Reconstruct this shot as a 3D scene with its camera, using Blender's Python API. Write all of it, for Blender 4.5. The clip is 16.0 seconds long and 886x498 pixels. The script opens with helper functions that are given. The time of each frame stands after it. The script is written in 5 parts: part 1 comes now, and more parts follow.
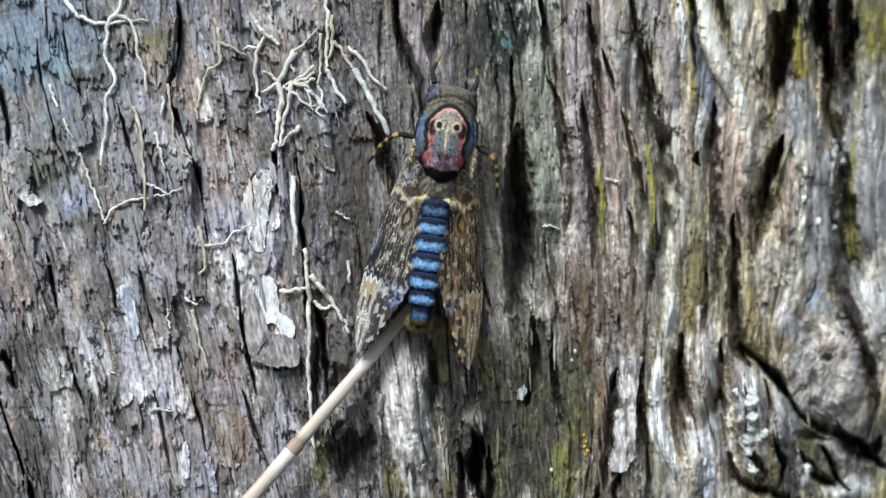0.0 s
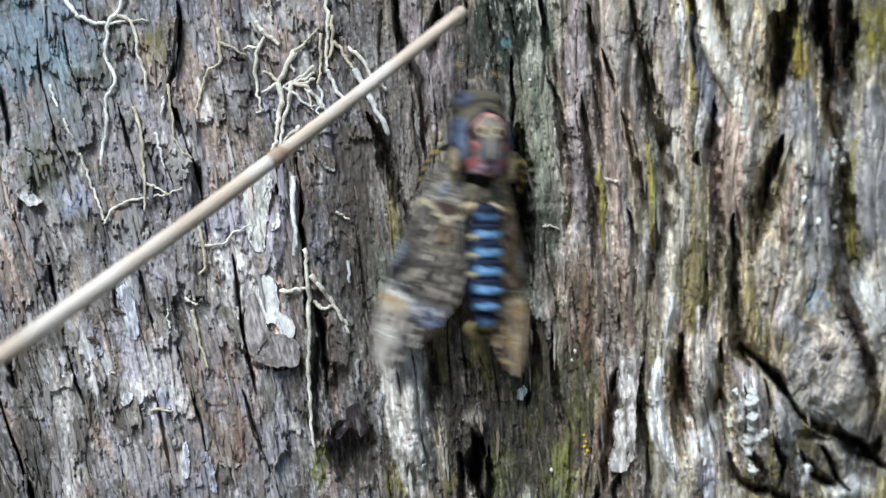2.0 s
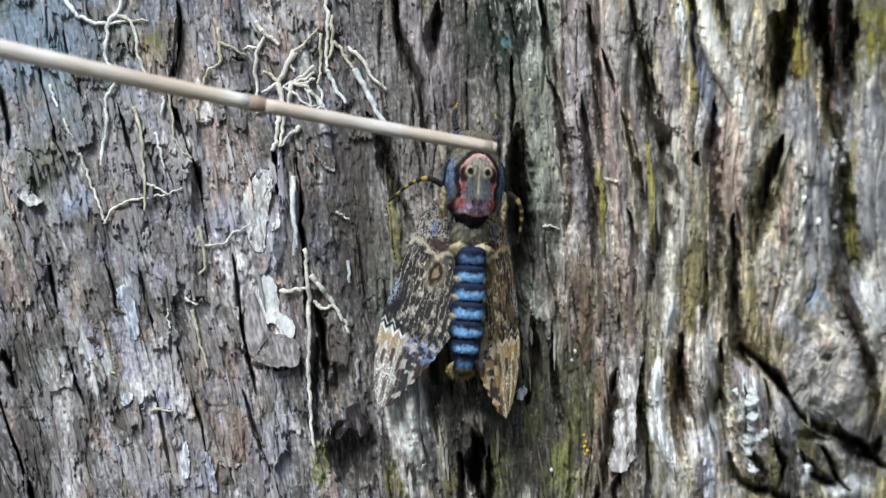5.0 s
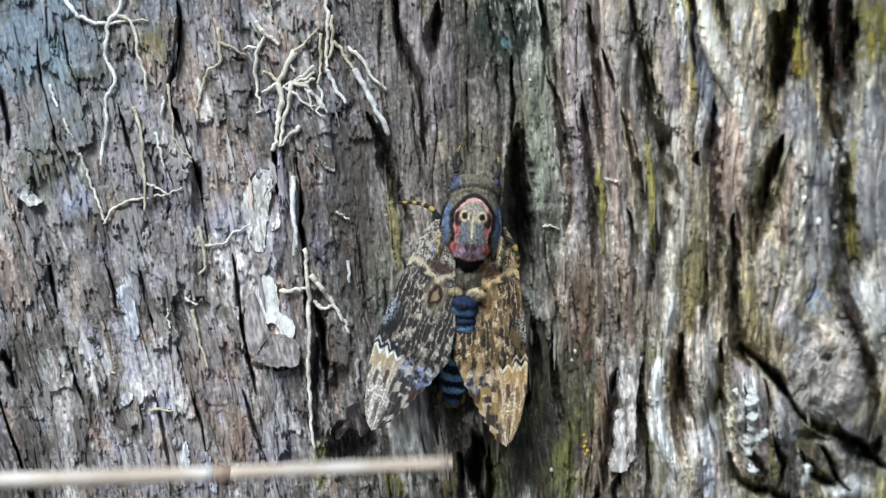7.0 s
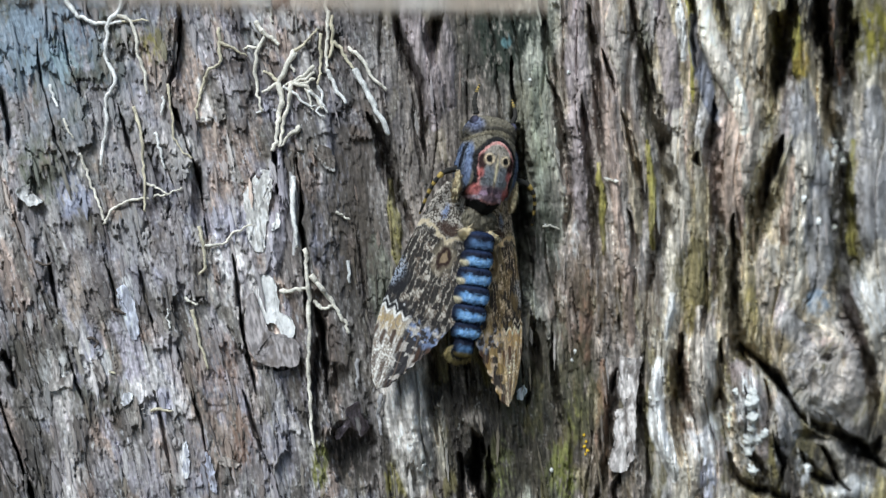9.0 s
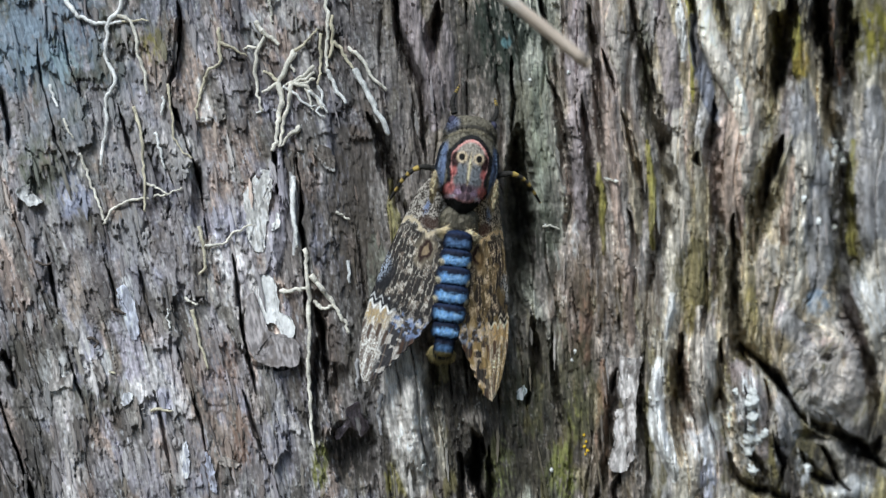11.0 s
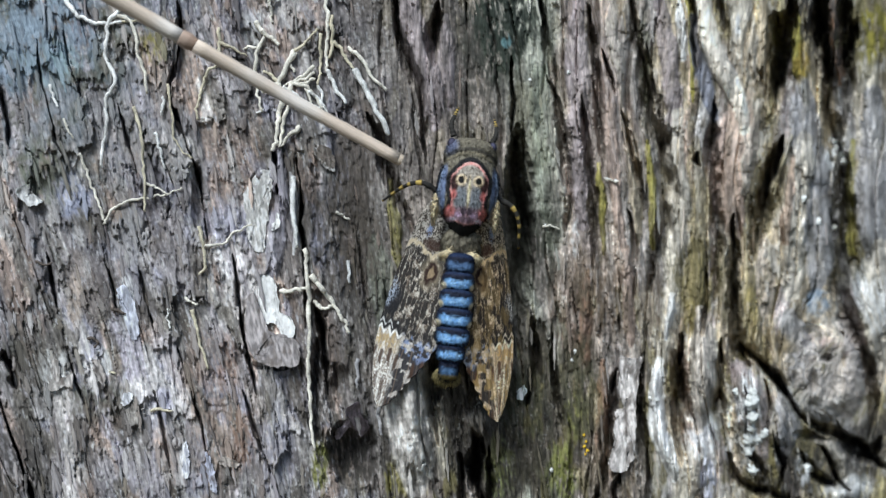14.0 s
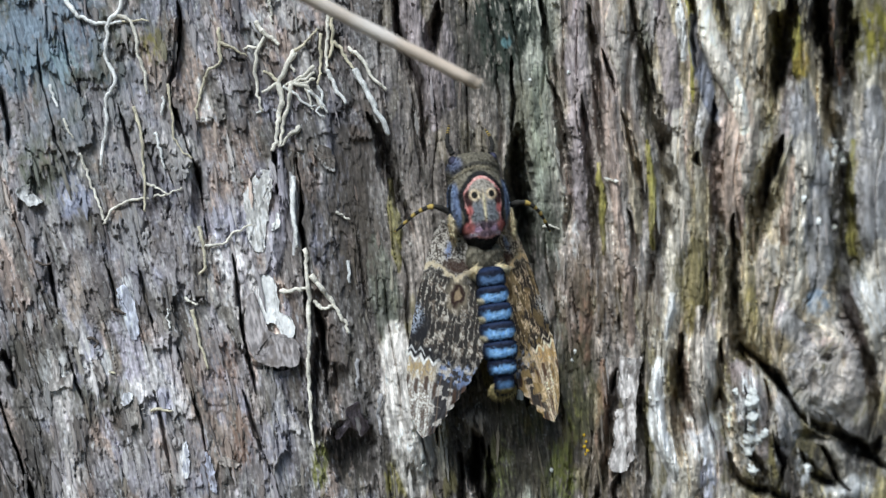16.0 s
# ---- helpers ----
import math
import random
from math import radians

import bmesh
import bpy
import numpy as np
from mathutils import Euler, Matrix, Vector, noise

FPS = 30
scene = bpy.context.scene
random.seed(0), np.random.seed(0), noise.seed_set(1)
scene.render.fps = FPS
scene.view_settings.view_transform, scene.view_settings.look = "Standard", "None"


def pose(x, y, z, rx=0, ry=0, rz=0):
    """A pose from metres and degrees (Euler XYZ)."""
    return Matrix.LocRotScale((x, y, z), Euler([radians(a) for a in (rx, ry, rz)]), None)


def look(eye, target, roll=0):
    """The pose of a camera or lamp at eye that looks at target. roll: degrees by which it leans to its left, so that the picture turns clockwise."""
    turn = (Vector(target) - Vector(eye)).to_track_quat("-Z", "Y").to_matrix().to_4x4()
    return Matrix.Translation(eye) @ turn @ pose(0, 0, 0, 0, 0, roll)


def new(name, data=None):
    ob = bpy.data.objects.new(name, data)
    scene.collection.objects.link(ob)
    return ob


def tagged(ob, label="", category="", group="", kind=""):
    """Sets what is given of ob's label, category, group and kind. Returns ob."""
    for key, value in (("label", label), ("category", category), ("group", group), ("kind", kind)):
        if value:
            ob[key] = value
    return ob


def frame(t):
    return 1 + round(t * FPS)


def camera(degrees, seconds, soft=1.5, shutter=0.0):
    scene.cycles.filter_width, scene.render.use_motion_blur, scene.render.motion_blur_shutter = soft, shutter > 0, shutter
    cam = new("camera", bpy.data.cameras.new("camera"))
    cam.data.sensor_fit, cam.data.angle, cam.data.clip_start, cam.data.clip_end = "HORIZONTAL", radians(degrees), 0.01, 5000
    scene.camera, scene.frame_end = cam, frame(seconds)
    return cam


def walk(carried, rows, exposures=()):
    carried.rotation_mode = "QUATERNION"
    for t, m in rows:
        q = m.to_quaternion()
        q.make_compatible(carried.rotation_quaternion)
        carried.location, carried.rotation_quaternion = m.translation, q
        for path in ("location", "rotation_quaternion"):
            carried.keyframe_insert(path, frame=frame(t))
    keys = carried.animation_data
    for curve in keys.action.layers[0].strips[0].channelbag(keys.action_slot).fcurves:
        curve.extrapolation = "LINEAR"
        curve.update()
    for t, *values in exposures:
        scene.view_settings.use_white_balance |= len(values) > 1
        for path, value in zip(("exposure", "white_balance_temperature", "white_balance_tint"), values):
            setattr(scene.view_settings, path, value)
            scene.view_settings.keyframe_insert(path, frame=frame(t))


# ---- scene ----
# The bark chart: u to the right and v down, 0.125 mm a unit, on the plane y = 0;
# the trunk stands upright just behind that plane and the camera looks straight at it.
UNIT, AWAY = 0.000125, 0.2201
cam = camera(48, 16.0, 1.35, 0.7)
walk(cam, [(0.0, look((0, -AWAY, 0), (0, 0, 0))), (16.0, look((0, -AWAY, 0), (0, 0, 0)))],
     [(t, stops - 0.23, 5920, 4.5) for t, stops in ((0.0, 0.03), (2.5, 0.03), (3.5, -0.04), (4.2, 0.0), (6.3, 0.0), (8.5, 0.0), (9.2, -0.03), (11.3, -0.19), (12.2, -0.17), (13.0, -0.10), (16.0, -0.08))])

# focus on the moth; the trunk curves away behind it
cam.data.dof.use_dof, cam.data.dof.focus_distance, cam.data.dof.aperture_fstop = True, 0.216, 10.0

# ---- light: open shade, soft light from the upper left ----
world = bpy.data.worlds.new("sky")
scene.world = world
world.use_nodes = True
sky = world.node_tree.nodes.new("ShaderNodeTexSky")
sky.sky_type, sky.sun_disc = "NISHITA", False
sky.sun_elevation, sky.sun_rotation = radians(45), radians(204)
background = world.node_tree.nodes["Background"]
background.inputs[1].default_value = 0.08
world.node_tree.links.new(sky.outputs[0], background.inputs[0])
sun = new("sun", bpy.data.lights.new("sun", "SUN"))
sun.data.energy, sun.data.angle, sun.data.color = 4.6, radians(30), (1.0, 0.97, 0.93)
sun.matrix_world = look((-0.35, -0.78, 0.86), (0, 0, 0))


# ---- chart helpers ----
def spot(u, v, y):
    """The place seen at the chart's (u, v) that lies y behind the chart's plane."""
    f = (AWAY + y) / AWAY * UNIT
    return Vector(((u - 784) * f, y, (441 - v) * f))


LATTICE = np.random.RandomState(7).rand(256, 256)


def grain(x, y):
    """Smooth noise from 0 to 1."""
    x, y = np.asarray(x, float), np.asarray(y, float)
    i, j = np.floor(x).astype(int), np.floor(y).astype(int)
    fx, fy = x - i, y - j
    fx, fy = fx * fx * (3 - 2 * fx), fy * fy * (3 - 2 * fy)
    a, b = LATTICE[i & 255, j & 255], LATTICE[(i + 1) & 255, j & 255]
    c, d = LATTICE[i & 255, (j + 1) & 255], LATTICE[(i + 1) & 255, (j + 1) & 255]
    return (a + (b - a) * fx) * (1 - fy) + (c + (d - c) * fx) * fy


def cloud(x, y, octaves=3, shift=0.0):
    total, weight = 0, 0
    for k in range(octaves):
        s = 2.0 ** k
        total = total + grain(x * s + shift + 17.3 * k, y * s - shift + 5.1 * k) / s
        weight += 1 / s
    return total / weight


def step(a, b, x):
    t = np.clip((x - a) / (b - a), 0, 1)
    return t * t * (3 - 2 * t)


def mix(a, b, m):
    m = np.asarray(m)[..., None]
    return np.asarray(a) * (1 - m) + np.asarray(b) * m


# ---- materials ----
def material(name, rough=0.8, bump=0.3, scale=(900, 900, 160), tint="tint", colour=None, spread=0.45, shine=0.3, depth=0.0004, run=""):
    """A rough natural surface: its colour from the mesh, the object or one given, broken up by grain at two scales."""
    m = bpy.data.materials.new(name)
    m.use_nodes = True
    n, l = m.node_tree.nodes, m.node_tree.links
    out = n["Principled BSDF"]
    where = n.new("ShaderNodeTexCoord")
    stretch = n.new("ShaderNodeMapping")
    stretch.inputs["Scale"].default_value = scale
    if run:
        where = n.new("ShaderNodeAttribute")
        where.attribute_name = run
    l.new(where.outputs["Vector" if run else "Object"], stretch.inputs[0])
    fine, coarse = n.new("ShaderNodeTexNoise"), n.new("ShaderNodeTexNoise")
    fine.inputs["Scale"].default_value, fine.inputs["Detail"].default_value = 1.0, 6
    fine.inputs["Roughness"].default_value = 0.7
    coarse.inputs["Scale"].default_value, coarse.inputs["Detail"].default_value = 0.22, 3
    for x in (fine, coarse):
        l.new(stretch.outputs[0], x.inputs[0])
    both = n.new("ShaderNodeMath")
    both.operation = "ADD"
    l.new(fine.outputs[0], both.inputs[0])
    l.new(coarse.outputs[0], both.inputs[1])
    level = n.new("ShaderNodeMapRange")
    level.inputs[1].default_value, level.inputs[2].default_value = 0.6, 1.4
    level.inputs[3].default_value, level.inputs[4].default_value = 1 - spread, 1 + spread
    l.new(both.outputs[0], level.inputs[0])
    times = n.new("ShaderNodeVectorMath")
    times.operation = "SCALE"
    if colour:
        times.inputs[0].default_value = colour
    elif tint == "object":
        info = n.new("ShaderNodeObjectInfo")
        l.new(info.outputs["Color"], times.inputs[0])
    else:
        attr = n.new("ShaderNodeAttribute")
        attr.attribute_name = tint
        l.new(attr.outputs["Color"], times.inputs[0])
    l.new(level.outputs[0], times.inputs["Scale"])
    l.new(times.outputs[0], out.inputs["Base Color"])
    out.inputs["Roughness"].default_value = rough
    out.inputs["Specular IOR Level"].default_value = shine
    knock = n.new("ShaderNodeBump")
    knock.inputs["Strength"].default_value, knock.inputs["Distance"].default_value = bump, depth
    l.new(fine.outputs[0], knock.inputs["Height"])
    l.new(knock.outputs[0], out.inputs["Normal"])
    return m


BARK = material("bark", 0.85, 0.45, (4600, 1200, 640), spread=0.6, depth=0.0005, run="run")
FLAKE = material("bark_flake", 0.85, 0.6, (7, 2, 3.2), tint="object", spread=0.75)
CRUST = material("crust", 0.9, 0.7, (2600, 2600, 700), spread=0.5, depth=0.0004)
CHIP = material("lichen_crust", 0.9, 0.5, (1500, 1500, 600), tint="object", spread=0.4, depth=0.0004)
ROOT = material("rootlet", 0.8, 0.7, (3000, 3000, 1800), tint="object", spread=0.6)
STEM = material("dry_stem", 0.6, 0.5, (160, 2600, 2600), spread=0.38, shine=0.35)
SCALES = material("moth_scales", 0.75, 0.6, (9000, 9000, 6000), spread=0.35, depth=0.0002)
FUR = material("moth_fur", 0.7, 0.5, (9000, 9000, 4000), spread=0.4, depth=0.0002)
SOIL = material("soil", 0.95, 0.8, (30, 30, 30), colour=(0.07, 0.06, 0.035), spread=0.6, depth=0.02)


# ---- mesh helpers ----
def sheet(name, points, colours=None, closed=False):
    """A mesh from a grid of points (rows x columns x 3), with a tint for each point; closed joins the last column to the first."""
    rows, columns = points.shape[:2]
    mesh = bpy.data.meshes.new(name)
    j = np.arange(columns if closed else columns - 1)
    k = (j + 1) % columns
    i = np.arange(rows - 1)[:, None] * columns
    quads = np.stack([i + j, i + k, i + columns + k, i + columns + j], -1).reshape(-1, 4)
    mesh.vertices.add(rows * columns)
    mesh.vertices.foreach_set("co", points.reshape(-1).astype(np.float32))
    mesh.loops.add(quads.size)
    mesh.loops.foreach_set("vertex_index", quads.reshape(-1).astype(np.int32))
    mesh.polygons.add(len(quads))
    mesh.polygons.foreach_set("loop_start", np.arange(0, quads.size, 4, dtype=np.int32))
    mesh.polygons.foreach_set("use_smooth", np.ones(len(quads), bool))
    mesh.update(calc_edges=True)
    if colours is not None:
        paint(mesh, colours)
    return mesh


def paint(mesh, colours):
    layer = mesh.attributes.new("tint", "FLOAT_COLOR", "POINT")
    c = np.ones((len(mesh.vertices), 4), np.float32)
    c[:, :3] = np.asarray(colours, np.float32).reshape(-1, 3)
    layer.data.foreach_set("color", c.reshape(-1))


def part(name, mesh, mat, parent=None, label=""):
    """One mesh object, under a thing or a part where one is given."""
    ob = new(name, mesh)
    if mat and not mesh.materials:
        mesh.materials.append(mat)
    ob.parent = parent
    return tagged(ob, label)


def spline(points, count):
    """A smooth run of count points through those given (any number of values each)."""
    p = np.array(points, float)
    p = np.vstack([2 * p[0] - p[1], p, 2 * p[-1] - p[-2]])
    t = np.linspace(0, len(points) - 1 - 1e-6, count)
    i = t.astype(int)
    f = (t - i)[:, None]
    a, b, c, d = p[i], p[i + 1], p[i + 2], p[i + 3]
    return 0.5 * (2 * b + (c - a) * f + (2 * a - 5 * b + 4 * c - d) * f ** 2 + (3 * b - a - 3 * c + d) * f ** 3)


def tube(name, way, radii, colours=None, sides=8):
    """A round rod along way (n x 3) with closed ends."""
    way, radii = np.asarray(way, float), np.asarray(radii, float)
    way = np.vstack([way[:1], way, way[-1:]])
    radii = np.concatenate([[radii[0] * 0.05], radii, [radii[-1] * 0.05]])
    ahead = np.gradient(way[1:-1], axis=0)
    ahead = np.vstack([ahead[:1], ahead, ahead[-1:]])
    ahead /= np.linalg.norm(ahead, axis=1)[:, None] + 1e-12
    side = np.cross(ahead, (0, 1, 0.02))
    side /= np.linalg.norm(side, axis=1)[:, None] + 1e-12
    other = np.cross(ahead, side)
    a = np.linspace(0, 2 * np.pi, sides, endpoint=False)
    ring = way[:, None] + radii[:, None, None] * (np.cos(a)[None, :, None] * side[:, None] + np.sin(a)[None, :, None] * other[:, None])
    if colours is not None:
        colours = np.vstack([colours[:1], colours, colours[-1:]])
        colours = np.repeat(np.asarray(colours)[:, None], sides, 1)
    return sheet(name, ring, colours, True)


# ---- the trunk: bark relief and pigment over the chart ----
RADIUS, AXIS = 0.32, -0.045
GREY, COOL, PINK, BROWN = (0.24, 0.222, 0.215), (0.40, 0.395, 0.41), (0.50, 0.38, 0.315), (0.13, 0.108, 0.094)
TAN, OLIVE, GREEN, WHITE = (0.55, 0.47, 0.345), (0.30, 0.27, 0.055), (0.20, 0.222, 0.175), (0.84, 0.85, 0.85)
MAUVE, SAND, KHAKI = (0.40, 0.345, 0.355), (0.63, 0.585, 0.505), (0.37, 0.315, 0.185)
MOSS = (0.235, 0.24, 0.075)
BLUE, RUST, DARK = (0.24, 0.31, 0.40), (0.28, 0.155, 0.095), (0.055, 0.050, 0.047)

# fine columns over the stretch before the camera, coarse ones round the back; likewise the rows
fine_u = np.arange(-70, 1641, 1.4)
flat_x = (fine_u - 784) * UNIT
a2, b2, c2 = flat_x ** 2 + AWAY ** 2, -2 * (flat_x * AXIS + AWAY * (AWAY + RADIUS)), AXIS ** 2 + (AWAY + RADIUS) ** 2 - RADIUS ** 2
reach = (-b2 - np.sqrt(b2 ** 2 - 4 * a2 * c2)) / (2 * a2)
turn = np.arctan2(flat_x * reach - AXIS, RADIUS - (AWAY * reach - AWAY))
around = np.linspace(turn[-1], turn[0] + 2 * np.pi, 90)[1:-1]
thetas = np.concatenate([turn, around])
all_u = np.concatenate([fine_u, fine_u[-1] + (around - turn[-1]) * RADIUS / UNIT])
fine_v = np.arange(-70, 953, 1.9)
above, below = -70 - np.geomspace(8, 42000, 56)[::-1], fine_v[-1] + np.geomspace(8, 8700, 40)
all_v = np.concatenate([above, fine_v, below])
U, V = np.meshgrid(all_u, all_v)
relief = np.zeros_like(U)
pigment = np.zeros(U.shape + (3,))

# the run of the fibres: leaning on one side, upright on the other, wound round a knot
lean = np.interp(U, [0, 450, 700, 1100, 1250], [0.24, 0.22, 0.10, 0.08, 0.0])
knot = np.hypot(U - 1465, (V - 640) * 0.85)
parted = 1465 + (U - 1465) * (1 - np.where(knot < 600, (70 / np.maximum(knot, 70)) ** 2, 0))
fibre = parted - lean * np.clip(V - 441, -900, 900) + 40 * (cloud(U / 210, V / 330, 2, 3.0) - 0.5)
swirl = U + 0.25 * (V - 640) + 90 * (cloud(U / 40, V / 40, 3, 15.0) - 0.5)
fibre = fibre + (swirl - fibre) * step(95, 45, knot)
ropy = step(1000, 1260, U)
flaky = 1 - step(560, 760, U)


def run_of(points, wobble):
    """For the chart points near a line: which they are, how far off it, and how far along it (0 to 1)."""
    p = np.array(points, float)
    pad = 60 + wobble
    box = (U > p[:, 0].min() - pad) & (U < p[:, 0].max() + pad) & (V > p[:, 1].min() - pad) & (V < p[:, 1].max() + pad)
    x, y = U[box], V[box]
    x = x + (cloud(x / 16, y / 36, 5, 9.0) - 0.5) * wobble
    p = spline(p, len(p) * 4)
    best, along = np.full(x.shape, 1e9), np.zeros(x.shape)
    for k in range(len(p) - 1):
        dx, dy = p[k + 1] - p[k]
        f = np.clip(((x - p[k, 0]) * dx + (y - p[k, 1]) * dy) / (dx * dx + dy * dy + 1e-9), 0, 1)
        d = np.hypot(x - p[k, 0] - f * dx, y - p[k, 1] - f * dy)
        near = d < best
        best[near], along[near] = d[near], ((k + f) / (len(p) - 1))[near]
    return box, best, along


def furrow(width, depth, *points):
    box, d, s = run_of(points, 9 if points[0][0] < 560 else 15)
    if points[0][0] > 560:
        d = d + 0.8 * width * (cloud(fibre[box] / 5, V[box] / 44, 4, 17.0) - 0.5)
    w = width * (1.3 if points[0][0] > 560 else 0.85) * (0.08 + 0.92 * np.sin(np.pi * np.clip(s, 0, 1)) ** 0.65) * (0.6 + 0.8 * cloud(U[box] / 26, V[box] / 34, 4, 12.0))
    if points[0][0] < 560:
        w = w * (0.3 + 0.8 * step(0.36, 0.56, cloud(U[box] / 22, V[box] / 44, 2, 14.0)))
    relief[box] -= (2.7 if points[0][0] > 1330 else 2.0 if points[0][0] > 430 else 1.7) * depth * np.clip(1 - d / w, 0, 1) ** 0.9 * (0.4 + 0.6 * np.sin(np.pi * np.clip(s, 0, 1)) ** 0.5)


def rope(width, height, colour, *points, strength=0.9, smooth=False):
    """A raised or sunken strand of bark with a colour laid over it."""
    box, d, s = run_of(points, 4 if smooth else 16)
    d = d + (0.25 if smooth else 0.5) * width * (cloud(U[box] / 9, V[box] / 22, 4, 44.0) - 0.5)
    w = width * (0.3 + 0.7 * np.sin(np.pi * np.clip(s, 0.03, 0.97)) ** 0.5)
    relief[box] += height * np.clip(1 - (d / w) ** 2, 0, 1) ** 0.75 * np.sin(np.pi * np.clip(s, 0, 1)) ** 0.6
    m = step(1.1, 0.75, d / w) * strength * (0.8 + 0.2 * cloud(fibre[box] / 5, V[box] / 30, 2, 4.0))
    lines = step(0.3, 0.7, cloud(fibre[box] / 8, V[box] / 34, 5, 6.0))
    lines = 0.5 + 0.8 * lines if max(colour) < 0.8 else 0.9 + 0.15 * lines
    pigment[box] = mix(pigment[box], np.array(colour) * lines[:, None], m)


def stain_or_shade(colour, u, v, ru, rv, strength=0.8, ragged=0.9):
    """A ragged-edged patch of lichen, moss, bark or bare wood colour; some paint shade into hollows."""
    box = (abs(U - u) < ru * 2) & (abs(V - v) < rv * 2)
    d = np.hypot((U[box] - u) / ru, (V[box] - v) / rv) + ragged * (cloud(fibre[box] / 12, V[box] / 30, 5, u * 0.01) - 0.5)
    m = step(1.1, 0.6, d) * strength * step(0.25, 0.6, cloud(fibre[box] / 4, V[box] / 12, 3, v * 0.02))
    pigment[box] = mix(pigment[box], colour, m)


# large forms
middle = 1 - flaky - ropy
relief += 2.6 * (cloud(fibre / 80, V / 420, 2, 1.0) - 0.5) + ropy * 4.6 * (cloud(fibre / 48, V / 420, 2, 21.0) - 0.5)


def scales(width, length, wave, seed):
    """Strips of bark side by side, each torn across into pieces with ragged ends: two random numbers for the piece, and how far across and down it (0 to 1)."""
    w = fibre + wave * (cloud(U / 70, V / 170, 3, seed) - 0.5) + 0.7 * width * (cloud(U / 7, V / 26, 3, seed + 4) - 0.5)
    q = w / width + 0.9 * grain(w / width / 2.1 + seed, 0 * w)
    column = np.floor(q).astype(int)
    s = V / length + 9 * LATTICE[column & 255, int(seed) & 255] + 0.9 * (cloud(w / width * 2.6, V / length * 1.5, 3, seed + 9) - 0.5)
    row = np.floor(s).astype(int)
    one = LATTICE[(column * 57 + row * 131 + int(seed)) & 255, (row * 17 + column * 3) & 255]
    two = LATTICE[(column * 23 + row * 71 + int(seed)) & 255, (row * 91 + column * 41) & 255]
    return one, two, q - column, s - row


# torn pieces that hang over one another like shingles, broad and fine, on the flaky side
piece_tone = np.zeros_like(U)
rough = (1 - flaky) * (0.5 + 0.4 * step(430, 600, V))
for width, length, wave, lift, tone, seed, part_of in (
        (46, 150, 60, 1.6, 0.5, 31.0, flaky), (19, 64, 30, 0.65, 0.32, 47.0, flaky), (8, 27, 14, 0.18, 0.2, 53.0, flaky),
        (38, 300, 50, 1.7, 0.5, 35.0, rough), (15, 130, 24, 0.8, 0.45, 37.0, rough), (7, 50, 12, 0.3, 0.3, 39.0, rough * (1 - 0.6 * ropy))):
    one, two, across, along = scales(width, length, wave, seed)
    relief += lift * ((one - 0.5) + 0.9 * two * along ** 1.5 + 0.25 * np.sin(np.pi * across)) * part_of
    piece_tone = piece_tone + tone * (two - 0.5) * part_of


def ribs(width, wave, seed):
    """Long strands side by side: the number of each, how far across it (0 to 1), and how strong its edge is there."""
    w = fibre + wave * 2 * (cloud(U / 75, V / 230, 2, seed) - 0.5) + wave * 0.3 * (cloud(U / 14, V / 50, 3, seed + 2) - 0.5)
    q = w / width + 1.3 * grain(w / width / 2.3 + seed, 0 * w)
    number = np.floor(q)
    return number, q - number, grain(number * 3.71 + seed, V / 120 + number * 0.37)


# strands with narrow channels between them
strand_id, strand, open_edge = ribs(36, 22, 59.0)
relief -= 5.0 * step(0.13, 0.0, np.minimum(strand, 1 - strand)) * (0.6 * middle + 0.7 * ropy) * step(0.5, 0.75, open_edge)
relief += 1.6 * np.sin(np.pi * strand) ** 0.6 * (grain(strand_id * 2.3, V / 260) - 0.3) * (ropy + 0.5 * middle)
thread_id, thread, thin_edge = ribs(11, 12, 65.0)
relief -= 0.7 * step(0.16, 0.0, np.minimum(thread, 1 - thread)) * (0.5 * middle + 0.2 * ropy) * step(0.5, 0.8, thin_edge)
relief = relief + (4.0 * (cloud(U / 22, V / 40, 4, 19.0) - 0.5) - relief * 0.8) * step(105, 60, knot)
# splinters, fibres, crumbs and hair cracks
relief += 0.6 * (1 - 0.3 * flaky) * (cloud(fibre / 9, V / 75, 4, 69.0) - 0.5)
relief += (0.4 - 0.15 * ropy) * (cloud(fibre / 3.4, V / 24, 3, 71.0) - 0.5) + 0.33 * (cloud(U / 6, V / 6, 3, 77.0) - 0.5)
cracks = abs(cloud(fibre / 40, V / 520, 4, 83.0) - 0.5)
relief -= 2.4 * step(0.012, 0.0, cracks) * (0.3 + 0.3 * flaky) * step(0.45, 0.6, cloud(fibre / 60, V / 110, 2, 85.0))

# pigment: broad fields of bark, each streaked and speckled along its fibres
def field(su, sv, seed, low, high):
    return step(low, high, cloud(fibre / su, V / sv, 5, seed))


def left_tone():
    c = mix((0.185, 0.165, 0.158), (0.235, 0.22, 0.23), field(70, 130, 101.0, 0.42, 0.58))
    c = mix(c, (0.29, 0.225, 0.19), field(46, 150, 113.0, 0.5, 0.62) * 0.8)
    c = mix(c, (0.21, 0.21, 0.255), field(44, 100, 123.0, 0.53, 0.63) * 0.75)
    c = mix(c, (0.35, 0.335, 0.325), field(30, 90, 127.0, 0.54, 0.64) * 0.75)
    return mix(c, (0.088, 0.08, 0.068), field(34, 80, 131.0, 0.53, 0.66) * 0.8)


